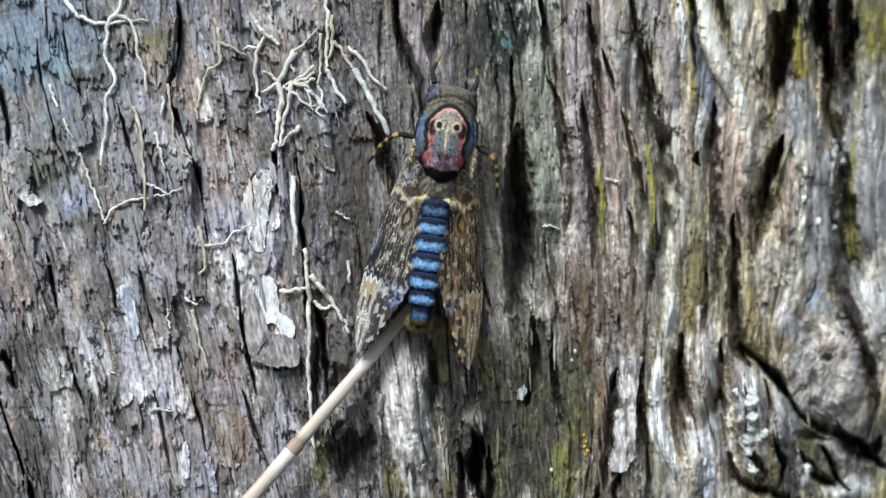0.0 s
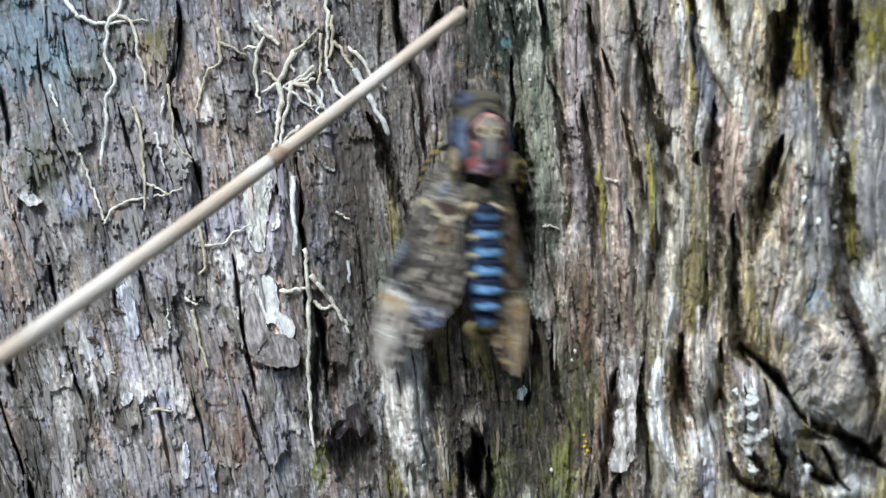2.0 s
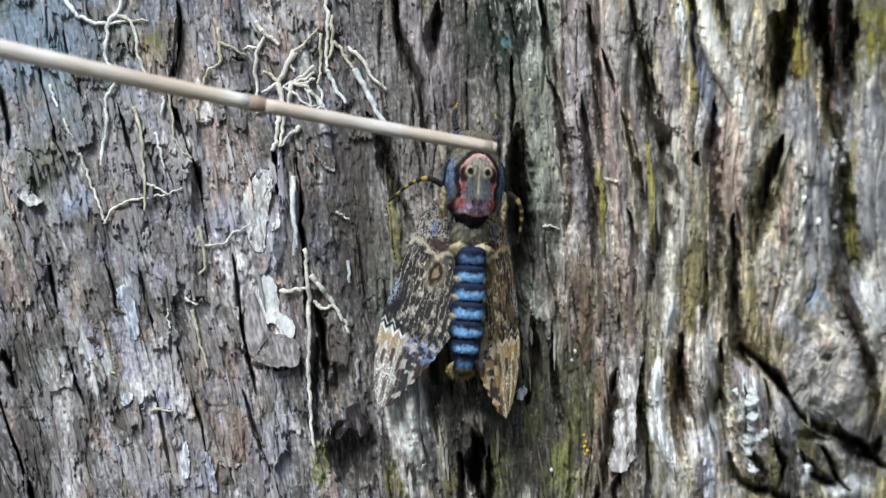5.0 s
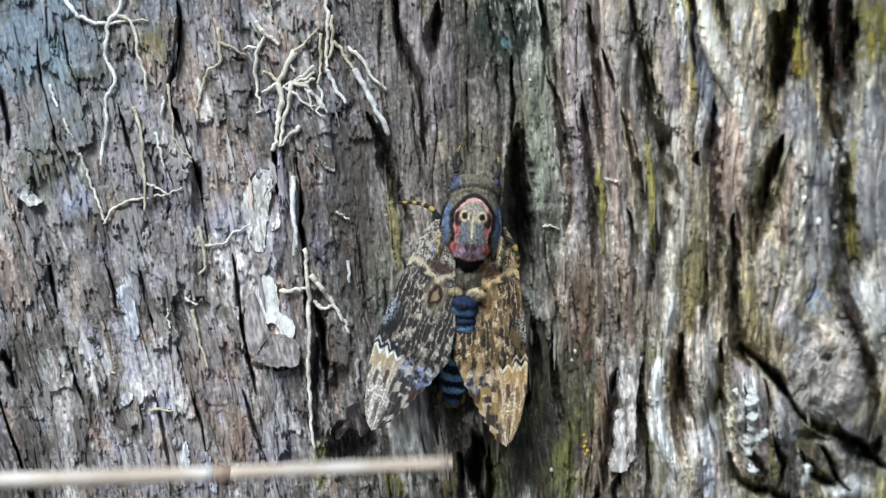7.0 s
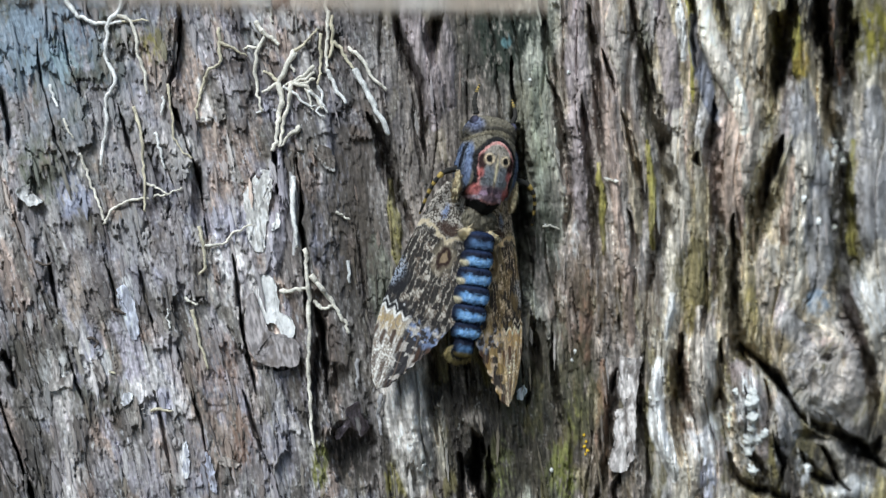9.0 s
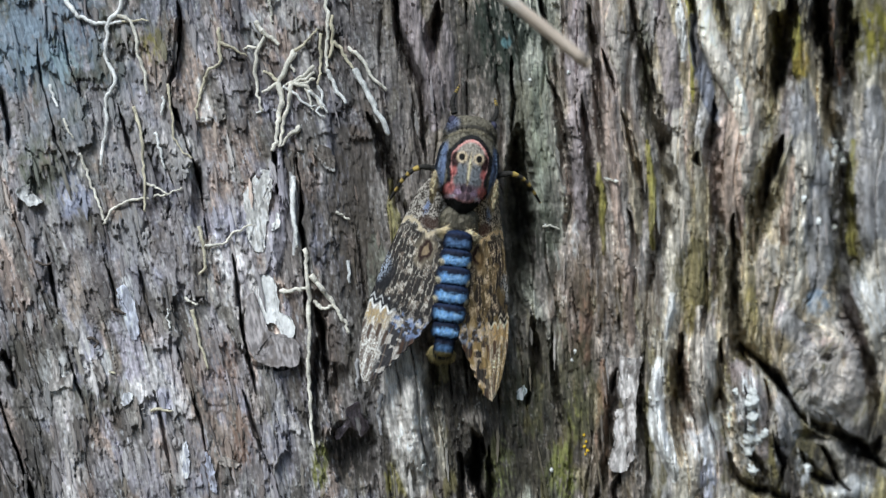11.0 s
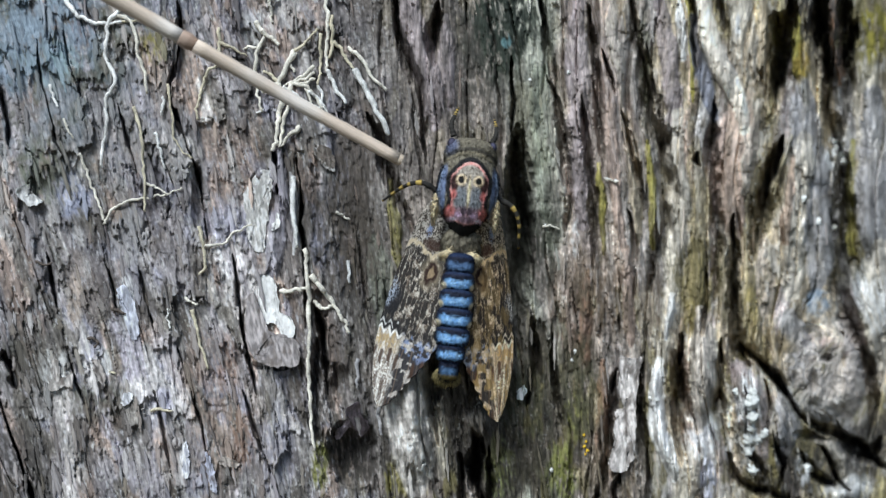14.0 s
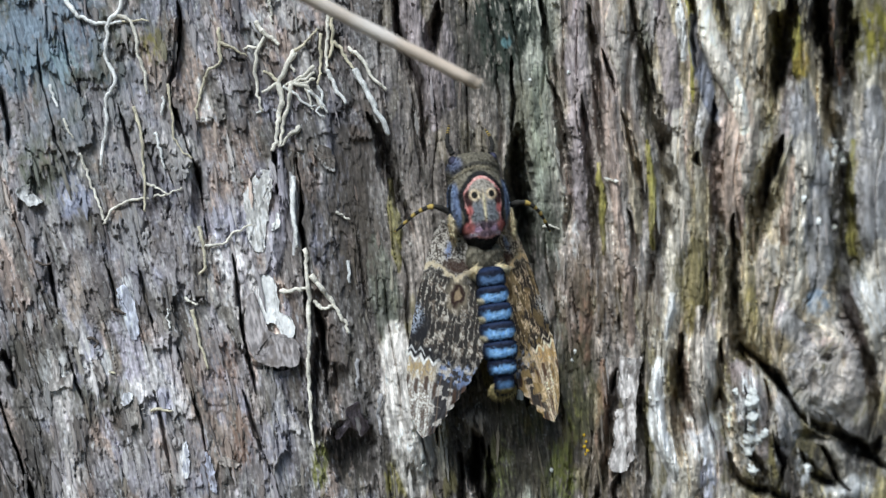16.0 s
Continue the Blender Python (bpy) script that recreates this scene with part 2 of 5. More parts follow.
def middle_tone():
    c = mix((0.17, 0.15, 0.135), (0.27, 0.235, 0.21), field(22, 240, 133.0, 0.4, 0.6)) * (1 + 0.75 * step(900, 1000, U) * step(700, 480, V))[..., None]
    c = mix(c, (0.37, 0.38, 0.32), np.exp(-((U - 955) / 60) ** 2) * field(40, 160, 139.0, 0.3, 0.55) * 0.9)
    c = mix(c, (0.43, 0.355, 0.33), np.exp(-((U - 1022) / 26) ** 2) * 0.8)
    c = mix(c, (0.50, 0.395, 0.32), np.exp(-((U - 1090) / 34) ** 2) * field(14, 200, 145.0, 0.3, 0.6) * 0.9)
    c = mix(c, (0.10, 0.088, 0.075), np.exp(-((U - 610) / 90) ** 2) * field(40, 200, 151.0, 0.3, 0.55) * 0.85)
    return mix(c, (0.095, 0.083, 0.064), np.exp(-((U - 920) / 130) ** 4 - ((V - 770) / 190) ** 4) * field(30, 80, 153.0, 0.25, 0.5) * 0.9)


def right_tone():
    c = mix((0.30, 0.26, 0.20), (0.46, 0.40, 0.335), field(34, 160, 155.0, 0.4, 0.6))
    for k, colour in enumerate((MAUVE, SAND, TAN, KHAKI, PINK, COOL, SAND)):
        c = mix(c, colour, (np.floor(grain(strand_id * 5.13 + 3, strand_id * 1.7) * 9.99) % 7 == k) * 0.7 * field(24, 130, 127.0 + k, 0.3, 0.55))
    c = mix(c, (0.25, 0.22, 0.10), field(30, 110, 157.0, 0.52, 0.64) * 0.6)
    return mix(c, (0.15, 0.13, 0.10), field(18, 90, 159.0, 0.53, 0.64) * 0.7)


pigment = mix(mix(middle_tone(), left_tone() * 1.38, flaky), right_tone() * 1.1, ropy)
strength = 1.0 - 0.15 * ropy - 0.12 * flaky
shade = 1.25 * piece_tone
shade = shade + strength * 1.15 * (cloud(fibre / 4.5, V / (34 + 50 * (1 - flaky)), 4, 163.0) - 0.5)
shade = shade + strength * 0.85 * (cloud(fibre / 12, V / (60 + 130 * (1 - flaky)), 4, 165.0) - 0.5)
shade = shade + strength * 1.25 * (cloud(U / 4, V / 5, 3, 167.0) - 0.5)
shade = shade + 0.9 * (cloud(U / 90, V / 110, 3, 169.0) - 0.5)
shade = shade + 0.45 * (grain(thread_id * 4.7, V / 210 + thread_id * 0.61) - 0.5) * (1 - flaky)
pigment = pigment * np.exp(shade)[..., None]
pigment = mix(pigment, (0.55, 0.55, 0.58), flaky * step(0.66, 0.74, cloud(fibre / 4, V / 15, 4, 149.0)) * 0.7)
pigment = mix(pigment, (0.6, 0.6, 0.56), step(0.74, 0.82, cloud(U / 4, V / 5, 2, 177.0)) * (0.55 - 0.2 * middle))
lichen = flaky * np.exp(-((U - 60) / 200) ** 2 - ((V - 90) / 220) ** 2)
pigment = mix(pigment, (0.19, 0.25, 0.31), lichen * step(0.42, 0.56, cloud(U / 34, V / 46, 5, 205.0)) * 0.7)
pigment = mix(pigment, (0.075, 0.085, 0.05), lichen * step(0.52, 0.62, cloud(U / 22, V / 34, 5, 209.0)) * 0.75)

# weathering: dark grime, yellow-green algae and pale lichen along the strands, most near the foot
rest = 1 - flaky
worn = rest * (0.35 + 0.65 * step(430, 600, V))
relief += worn * 1.0 * (cloud(U / 20, V / 34, 5, 229.0) - 0.5)
pigment = pigment * np.exp(worn * (1.3 * (cloud(U / 13, V / 30, 5, 233.0) - 0.5) + 1.0 * (cloud(U / 40, V / 60, 3, 235.0) - 0.5)))[..., None]
pigment = mix(pigment, (0.07, 0.062, 0.045), worn * step(0.55, 0.64, cloud(fibre / 17, V / 60, 5, 237.0)) * 0.7)
pigment = mix(pigment, (0.23, 0.20, 0.075), worn * step(0.56, 0.66, cloud(fibre / 26, V / 90, 5, 239.0)) * 0.55)
pigment = mix(pigment, (0.60, 0.585, 0.55), ropy * step(0.57, 0.66, cloud(U / 14, V / 30, 5, 241.0)) * 0.5)

# dark channels between the strands
furrow(18, 8, (906, 240), (912, 300), (920, 380), (922, 450), (905, 560))
furrow(5, 5, (906, 100), (908, 170), (904, 240))
furrow(9, 5, (690, -20), (715, 90), (745, 170), (752, 290))
furrow(11, 6, (778, 0), (765, 60), (772, 120))
furrow(13, 5, (650, 200), (680, 270), (700, 340), (735, 420))
furrow(8, 5, (965, 130), (990, 200), (1000, 290), (1008, 350), (1000, 420))
furrow(8, 4, (950, -20), (975, 100), (985, 180))
furrow(8, 5, (1040, 10), (1055, 120), (1060, 220), (1070, 310))
furrow(8, 5, (1030, 170), (1035, 230), (1048, 320), (1050, 400), (1052, 480))
furrow(15, 7, (1115, -20), (1130, 70), (1145, 150), (1150, 210), (1175, 270), (1180, 380), (1160, 450), (1150, 520))
furrow(7, 5, (1100, 190), (1115, 260), (1135, 330), (1140, 375))
furrow(6, 4, (1112, 370), (1125, 450), (1120, 530))
furrow(5, 4, (1224, -20), (1226, 60), (1232, 130))
furrow(12, 7, (1268, 180), (1262, 260), (1265, 330), (1270, 430), (1262, 540))
furrow(12, 9, (1300, 380), (1297, 480), (1300, 560), (1308, 620), (1330, 650))
furrow(7, 7, (1305, 605), (1350, 645), (1385, 690), (1425, 745))
furrow(8, 6, (1345, 640), (1375, 665), (1392, 700))
furrow(17, 9, (1402, -10), (1388, 80), (1376, 150), (1366, 205))
furrow(17, 9, (1388, 240), (1362, 310), (1346, 390), (1330, 470))
furrow(15, 8, (1440, -10), (1455, 60), (1465, 130), (1470, 220), (1490, 300), (1492, 420), (1490, 520), (1515, 590), (1540, 660), (1546, 730), (1535, 810))
furrow(10, 6, (1512, 40), (1500, 130), (1495, 230))
furrow(11, 6, (1205, 590), (1195, 680), (1207, 770))
furrow(10, 6, (1405, 725), (1440, 755), (1480, 765), (1512, 800), (1545, 815), (1590, 840))
furrow(9, 6, (1500, 770), (1540, 800), (1560, 770))
furrow(10, 6, (1420, 800), (1440, 840), (1480, 860))
furrow(8, 6, (1275, 690), (1288, 740))
furrow(8, 6, (1290, 800), (1310, 850), (1360, 872), (1420, 890))
furrow(6, 6, (1480, 745), (1500, 775), (1530, 790), (1560, 830))
furrow(5, 5, (1450, 790), (1470, 815), (1480, 850), (1510, 870))
furrow(5, 5, (1370, 770), (1384, 820), (1376, 870))
furrow(4, 4, (1318, 680), (1326, 720), (1318, 770), (1330, 820))
furrow(4, 4, (1350, 670), (1362, 720), (1356, 770))
furrow(9, 5, (1330, 800), (1350, 840), (1345, 890))
furrow(14, 7, (1092, 650), (1078, 740), (1075, 820), (1045, 900))
furrow(9, 5, (1132, 630), (1132, 720), (1152, 810))
furrow(20, 7, (1375, 20), (1372, 100), (1362, 190))
furrow(8, 3, (1272, -5), (1276, 30), (1284, 60))
furrow(13, 8, (838, 760), (846, 810), (842, 850), (862, 920))
furrow(7, 6, (862, 790), (870, 850), (864, 910))
furrow(10, 5, (762, 600), (768, 660), (766, 720), (778, 790))
furrow(9, 5, (522, 270), (530, 340), (536, 430), (540, 520), (548, 600))
furrow(7, 5, (484, 262), (487, 300), (492, 345))
furrow(8, 5, (310, -20), (318, 50), (304, 140), (306, 190), (325, 240), (346, 300), (358, 360), (368, 430))
furrow(9, 6, (413, 450), (420, 510), (428, 580), (442, 640), (452, 700))
furrow(6, 4, (428, 690), (452, 760), (484, 850))
furrow(4, 3, (310, 610), (336, 680), (360, 770), (372, 840))
furrow(5, 3, (272, 690), (290, 770), (306, 850))
furrow(12, 4, (562, 600), (556, 700), (566, 790))
furrow(5, 3, (404, 98), (418, 106), (436, 108))
furrow(9, 5, (-14, 130), (4, 170), (14, 220), (18, 260))
furrow(5, 3, (66, 70), (76, 150), (100, 250), (118, 300))
furrow(4, 3, (110, 50), (122, 110), (142, 170))
furrow(6, 4, (80, 441), (92, 500), (104, 560))
furrow(18, 5, (4, 620), (16, 650), (30, 690))
furrow(8, 4, (-10, 690), (14, 750), (36, 820), (62, 890))
furrow(5, 3, (120, 620), (128, 660), (150, 720))
furrow(5, 3, (205, 180), (230, 260), (244, 320))
furrow(5, 3, (245, 470), (262, 540), (275, 600))
furrow(5, 3, (180, 430), (196, 500), (208, 560))
furrow(9, 6, (560, 540), (572, 600), (580, 700))
furrow(10, 5, (940, 560), (948, 640), (935, 720))
furrow(8, 5, (975, 590), (985, 680), (1000, 760))

furrow(18, 8, (1444, -20), (1456, 60), (1462, 150))
furrow(14, 7, (1496, -20), (1500, 60), (1492, 140))
furrow(13, 7, (850, 770), (844, 820), (858, 900))
furrow(8, 6, (812, 800), (820, 850), (818, 910))
furrow(14, 6, (10, 740), (34, 810), (66, 900))
furrow(6, 5, (1150, 780), (1152, 830), (1146, 900))
furrow(6, 5, (1096, 838), (1090, 870), (1092, 900))
furrow(4, 4, (1066, 88), (1078, 130), (1086, 170))
furrow(5, 5, (1238, 268), (1234, 284), (1240, 296))
furrow(5, 5, (1240, 600), (1244, 560), (1250, 470))
furrow(8, 6, (1192, 690), (1198, 750), (1206, 830))
furrow(9, 6, (1203, 610), (1205, 660), (1218, 720), (1228, 745))
furrow(9, 6, (1278, 600), (1274, 680), (1262, 740))
# strands and swellings with colours of their own
rope(20, 2.0, MAUVE, (1025, -20), (1020, 90), (1024, 190), (1026, 300), (1030, 400))
rope(11, 1.5, SAND, (1086, -20), (1083, 60), (1095, 110), (1104, 190))
rope(13, 1.8, PINK, (1068, 90), (1076, 170), (1082, 250), (1090, 350), (1100, 440))
rope(12, 1.5, TAN, (1100, 180), (1116, 260), (1126, 340), (1132, 430))
rope(7, 1.5, OLIVE, (1060, 290), (1064, 360), (1070, 450))
rope(8, 1.5, OLIVE, (1146, 250), (1152, 330), (1156, 440))
rope(18, 2.0, MAUVE, (1162, -20), (1180, 80), (1190, 160), (1192, 240))
rope(8, 1.5, WHITE, (1202, 0), (1204, 50), (1208, 105))
rope(6, 1.0, OLIVE, (1220, -20), (1222, 80), (1226, 180))
rope(22, 2.4, SAND, (1196, 200), (1198, 300), (1200, 420), (1192, 520), (1190, 570))
rope(20, 1.8, KHAKI, (1232, 250), (1240, 350), (1236, 450), (1238, 540), strength=0.7)
rope(22, 2.2, SAND, (1305, -20), (1318, 60), (1326, 140))
rope(13, 1.8, TAN, (1352, -10), (1352, 70), (1348, 150))
rope(36, 3.2, PINK, (1316, 170), (1302, 250), (1290, 330), (1300, 410))
rope(12, 2.0, SAND, (1344, 180), (1330, 250), (1318, 340))
rope(13, 2.6, OLIVE, (1412, 30), (1412, 80), (1416, 130), (1426, 180))
rope(30, 2.6, COOL, (1418, 150), (1424, 220), (1438, 290), (1456, 330))
rope(30, 3.0, SAND, (1424, 250), (1412, 340), (1402, 430), (1400, 520))
rope(10, 1.6, RUST, (1404, 280), (1396, 360), (1388, 430), strength=0.6)
rope(30, 2.0, COOL, (1450, 330), (1452, 420), (1446, 500))
rope(26, 2.6, SAND, (1530, 90), (1534, 170), (1530, 260))
rope(34, 2.6, COOL, (1545, 170), (1548, 270), (1545, 380), (1552, 470))
rope(10, 1.6, OLIVE, (1508, 250), (1504, 360), (1508, 450))
rope(9, 1.2, RUST, (1478, 0), (1484, 70), (1490, 130), strength=0.8)
rope(34, 3.2, SAND, (1556, 440), (1560, 540), (1566, 640))
rope(13, 2.4, SAND, (1190, 520), (1180, 600), (1166, 660), (1160, 720))
rope(7, 1.8, WHITE, (1190, 520), (1186, 560), (1180, 600))
rope(12, 1.6, PINK, (1110, 440), (1112, 520), (1116, 610))
rope(30, 3.4, SAND, (1232, 560), (1248, 620), (1250, 670), (1240, 730))
rope(26, 2.4, KHAKI, (1232, 450), (1230, 520), (1240, 590), strength=0.8)
rope(20, 2.8, KHAKI, (1326, 480), (1328, 550), (1340, 610), (1360, 640))
rope(9, 1.8, TAN, (1362, 560), (1372, 620), (1392, 680))
rope(11, 1.5, RUST, (1042, 480), (1036, 560), (1038, 660), strength=0.8)
rope(10, 1.5, RUST, (1070, 640), (1066, 740), (1058, 830), strength=0.6)
rope(50, 2.4, (0.62, 0.58, 0.53), (700, 590), (716, 680), (730, 770), (740, 840))
rope(16, 1.8, SAND, (770, 690), (776, 760), (784, 840), strength=0.8)
rope(16, 1.6, MAUVE, (790, 30), (790, 120), (796, 190), strength=0.8)
rope(26, 2.4, MAUVE, (716, -20), (736, 60), (756, 130), (772, 220))
rope(30, 1.4, GREEN, (665, 430), (680, 520), (690, 600), strength=0.6)
rope(28, 2.0, (0.26, 0.29, 0.22), (960, 130), (965, 240), (978, 360), (985, 430), strength=0.6)
rope(36, 3.6, COOL, (1396, 560), (1420, 650), (1440, 710), (1480, 735), strength=0.6)
rope(22, 3.0, MAUVE, (1500, 520), (1512, 600), (1516, 680), (1500, 730), strength=0.7)
rope(30, 3.0, MAUVE, (1310, 650), (1330, 720), (1345, 800), strength=0.8)
rope(24, 3.0, COOL, (1385, 690), (1396, 750), (1380, 810), strength=0.8)
rope(13, 3.0, SAND, (1446, 776), (1480, 800), (1496, 830), (1500, 860))
rope(22, 2.6, WHITE, (1480, 900), (1500, 868), (1530, 850), strength=0.5)
rope(30, 2.5, SAND, (1206, 780), (1216, 830), (1206, 910))
rope(10, 1.2, OLIVE, (690, 320), (700, 400), (705, 480), strength=0.7)
rope(17, 1.6, (0.9, 0.9, 0.88), (1164, 640), (1162, 730), (1172, 775), (1184, 808), (1194, 846), strength=1.0)

# thin strands within the deep channels
rope(6, 8, (0.30, 0.27, 0.16), (1384, 0), (1370, 110), (1360, 210))
rope(6, 8, (0.35, 0.31, 0.20), (1404, 240), (1374, 320), (1354, 410))
rope(5, 7, (0.33, 0.29, 0.20), (1380, 300), (1352, 380), (1336, 460))
rope(6, 7, RUST, (1470, 0), (1478, 80), (1484, 150))
rope(5, 7, (0.30, 0.26, 0.17), (1450, 10), (1462, 90), (1468, 170))
rope(5, 6, (0.26, 0.22, 0.16), (1128, 20), (1142, 110), (1156, 210))
rope(5, 6, (0.30, 0.27, 0.18), (1420, 752), (1452, 768), (1500, 782), strength=0.8)

# stains, lichens, mosses, and dark patches that paint shade into some hollows
stain_or_shade((0.15, 0.13, 0.125), 190, 440, 230, 170, 0.45, 1.2)
stain_or_shade((0.14, 0.12, 0.115), 470, 110, 120, 130, 0.4, 1.2)
stain_or_shade((0.27, 0.30, 0.12), 992, 835, 34, 56, 0.9, 1.0)
stain_or_shade((0.25, 0.29, 0.13), 884, 830, 26, 60, 0.8, 1.0)
stain_or_shade((0.24, 0.15, 0.11), 1010, 560, 40, 120, 0.6, 1.1)
stain_or_shade((0.10, 0.10, 0.075), 960, 640, 60, 120, 0.6, 1.1)
stain_or_shade(BLUE, 70, 60, 120, 90, 0.7)
stain_or_shade((0.30, 0.42, 0.46), 95, 110, 60, 40, 0.6)
stain_or_shade((0.30, 0.34, 0.52), 130, 345, 34, 50, 0.5)
stain_or_shade((0.16, 0.18, 0.12), 75, 300, 44, 70, 0.6)
stain_or_shade((0.17, 0.18, 0.14), 175, 712, 50, 40, 0.7)
stain_or_shade((0.50, 0.42, 0.36), 130, 530, 18, 50, 0.7)
stain_or_shade(PINK, 380, 720, 60, 150, 0.45)
stain_or_shade((0.36, 0.38, 0.50), 490, 800, 30, 90, 0.5)
# shade of the deep channels at the upper right, painted near-black
stain_or_shade(DARK, 1465, 60, 55, 100, 0.85)
stain_or_shade(DARK, 1420, 5, 40, 30, 0.9)
stain_or_shade((0.03, 0.042, 0.03), 885, 50, 64, 105, 1.0)
stain_or_shade((0.05, 0.05, 0.042), 845, 100, 30, 110, 0.8)
stain_or_shade((0.42, 0.44, 0.40), 900, 30, 40, 50, 0.4, 1.2)
stain_or_shade(DARK, 30, 830, 70, 100, 0.8)
stain_or_shade(DARK, 880, 800, 70, 90, 0.7)
# black shade in the cleft below the knot, put into the colour
stain_or_shade(DARK, 1500, 790, 90, 40, 0.6)
stain_or_shade((0.52, 0.47, 0.43), 1475, 650, 66, 92, 0.75, 0.8)
stain_or_shade((0.46, 0.41, 0.38), 1490, 690, 34, 40, 0.6, 0.9)
# painted shade: the knot's slit, and the channel above it
stain_or_shade(DARK, 1436, 660, 10, 34, 0.6, 0.9)
stain_or_shade(DARK, 1480, 340, 22, 90, 0.75)
stain_or_shade((0.50, 0.37, 0.33), 1468, 608, 22, 12, 0.6, 0.7)
# the knot's small hole, its shade painted dark
stain_or_shade(DARK, 1464, 632, 11, 8, 0.8, 0.6)
stain_or_shade(DARK, 600, 110, 60, 120, 0.6)
stain_or_shade(DARK, 590, 340, 70, 120, 0.65)
stain_or_shade(DARK, 625, 560, 60, 100, 0.6)
stain_or_shade(DARK, 470, 250, 30, 60, 0.5)
stain_or_shade(WHITE, 1484, 706, 14, 14, 0.7, 0.5)
# darkening between the lower right lumps, shade laid on as colour
stain_or_shade(DARK, 1430, 845, 120, 60, 0.75)
stain_or_shade(DARK, 1545, 790, 50, 60, 0.7)
stain_or_shade(WHITE, 1306, 45, 6, 26, 0.9, 0.5)
stain_or_shade((0.45, 0.45, 0.62), 1252, 850, 14, 40, 0.8, 0.6)
stain_or_shade(BLUE, 30, 90, 60, 110, 0.4)
stain_or_shade(GREEN, 930, 60, 60, 90, 0.4)
stain_or_shade((0.20, 0.33, 0.36), 896, 72, 13, 14, 0.7, 0.7)
stain_or_shade(WHITE, 225, 540, 18, 60, 0.75)
stain_or_shade(WHITE, 95, 660, 30, 42, 0.7)
stain_or_shade(WHITE, 325, 815, 10, 36, 0.9, 0.5)
stain_or_shade(WHITE, 180, 640, 18, 30, 0.6)
stain_or_shade(COOL, 230, 420, 40, 60, 0.6)
stain_or_shade(BROWN, 180, 740, 60, 60, 0.8)
stain_or_shade(MOSS, 994, 830, 30, 50, 0.9)
stain_or_shade(MOSS, 568, 828, 18, 50, 0.9)
stain_or_shade(MOSS, 1020, 740, 26, 50, 0.8)
stain_or_shade(MOSS, 880, 820, 26, 50, 0.7)
stain_or_shade(OLIVE, 700, 850, 20, 60, 0.6)
stain_or_shade(OLIVE, 270, 80, 26, 36, 0.6)
stain_or_shade(WHITE, 1326, 720, 24, 70, 0.95, 1.0)
stain_or_shade(WHITE, 1240, 770, 40, 46, 0.8)
stain_or_shade((0.14, 0.125, 0.06), 1535, 60, 60, 100, 0.75)
stain_or_shade(BLUE, 1448, 535, 26, 26, 0.9, 0.4)
stain_or_shade(WHITE, 1448, 545, 14, 20, 0.8, 0.4)
stain_or_shade(WHITE, 1478, 270, 20, 34, 0.95, 0.7)
stain_or_shade(WHITE, 1524, 510, 14, 40, 0.8, 0.5)
stain_or_shade(WHITE, 1556, 540, 30, 60, 0.7)
stain_or_shade(OLIVE, 1545, 60, 26, 60, 0.9)
stain_or_shade(OLIVE, 1385, 60, 20, 40, 0.7)
stain_or_shade((0.24, 0.20, 0.09), 1238, 490, 44, 90, 0.8)
stain_or_shade((0.16, 0.14, 0.09), 1290, 520, 20, 70, 0.8)
stain_or_shade(WHITE, 1018, 420, 8, 40, 0.7)
stain_or_shade(WHITE, 455, 60, 30, 60, 0.4)
stain_or_shade(RUST, 430, 770, 26, 60, 0.5)
stain_or_shade(RUST, 405, 640, 20, 60, 0.4)
stain_or_shade(DARK, 610, 690, 60, 60, 0.6)
stain_or_shade(DARK, 610, 480, 40, 100, 0.5)
stain_or_shade(WHITE, 1420, 830, 14, 30, 0.7)
stain_or_shade(WHITE, 1500, 870, 60, 30, 0.5)
stain_or_shade((0.85, 0.83, 0.80), 1204, 52, 6, 40, 0.9, 0.5)
stain_or_shade((0.9, 0.9, 0.89), 1184, 790, 9, 26, 1.0, 0.4)
stain_or_shade((0.60, 0.50, 0.43), 1318, 250, 26, 80, 0.6, 0.8)
stain_or_shade((0.78, 0.78, 0.84), 1250, 850, 12, 34, 0.9, 0.6)
stain_or_shade((0.74, 0.74, 0.78), 1290, 800, 9, 26, 0.8, 0.6)
stain_or_shade((0.42, 0.34, 0.12), 1330, 545, 14, 50, 0.7, 0.7)
stain_or_shade((0.40, 0.33, 0.12), 1222, 560, 12, 40, 0.7, 0.7)
stain_or_shade((0.66, 0.62, 0.55), 714, 660, 34, 50, 0.7, 0.7)
stain_or_shade((0.03, 0.038, 0.03), 893, 44, 56, 80, 1.0, 0.6)
stain_or_shade((0.17, 0.30, 0.32), 896, 74, 11, 12, 0.8, 0.6)
stain_or_shade((0.09, 0.095, 0.07), 962, 412, 36, 50, 0.7, 0.9)
stain_or_shade((0.5, 0.47, 0.46), 215, 270, 60, 70, 0.5, 1.1)
stain_or_shade((0.16, 0.14, 0.07), 1222, 480, 44, 60, 0.65, 0.9)
stain_or_shade((0.15, 0.13, 0.08), 1288, 480, 26, 90, 0.7, 0.9)
stain_or_shade((0.17, 0.13, 0.10), 1150, 520, 26, 90, 0.5, 0.9)
stain_or_shade((0.15, 0.115, 0.08), 1012, 500, 56, 80, 0.55, 0.9)
stain_or_shade((0.045, 0.040, 0.032), 905, 810, 70, 70, 0.7, 0.9)
# shade of the deep hollow below left of the moth, painted dark
stain_or_shade((0.05, 0.043, 0.036), 640, 805, 56, 66, 0.8, 0.9)
stain_or_shade((0.72, 0.68, 0.60), 716, 690, 32, 66, 0.75, 0.7)
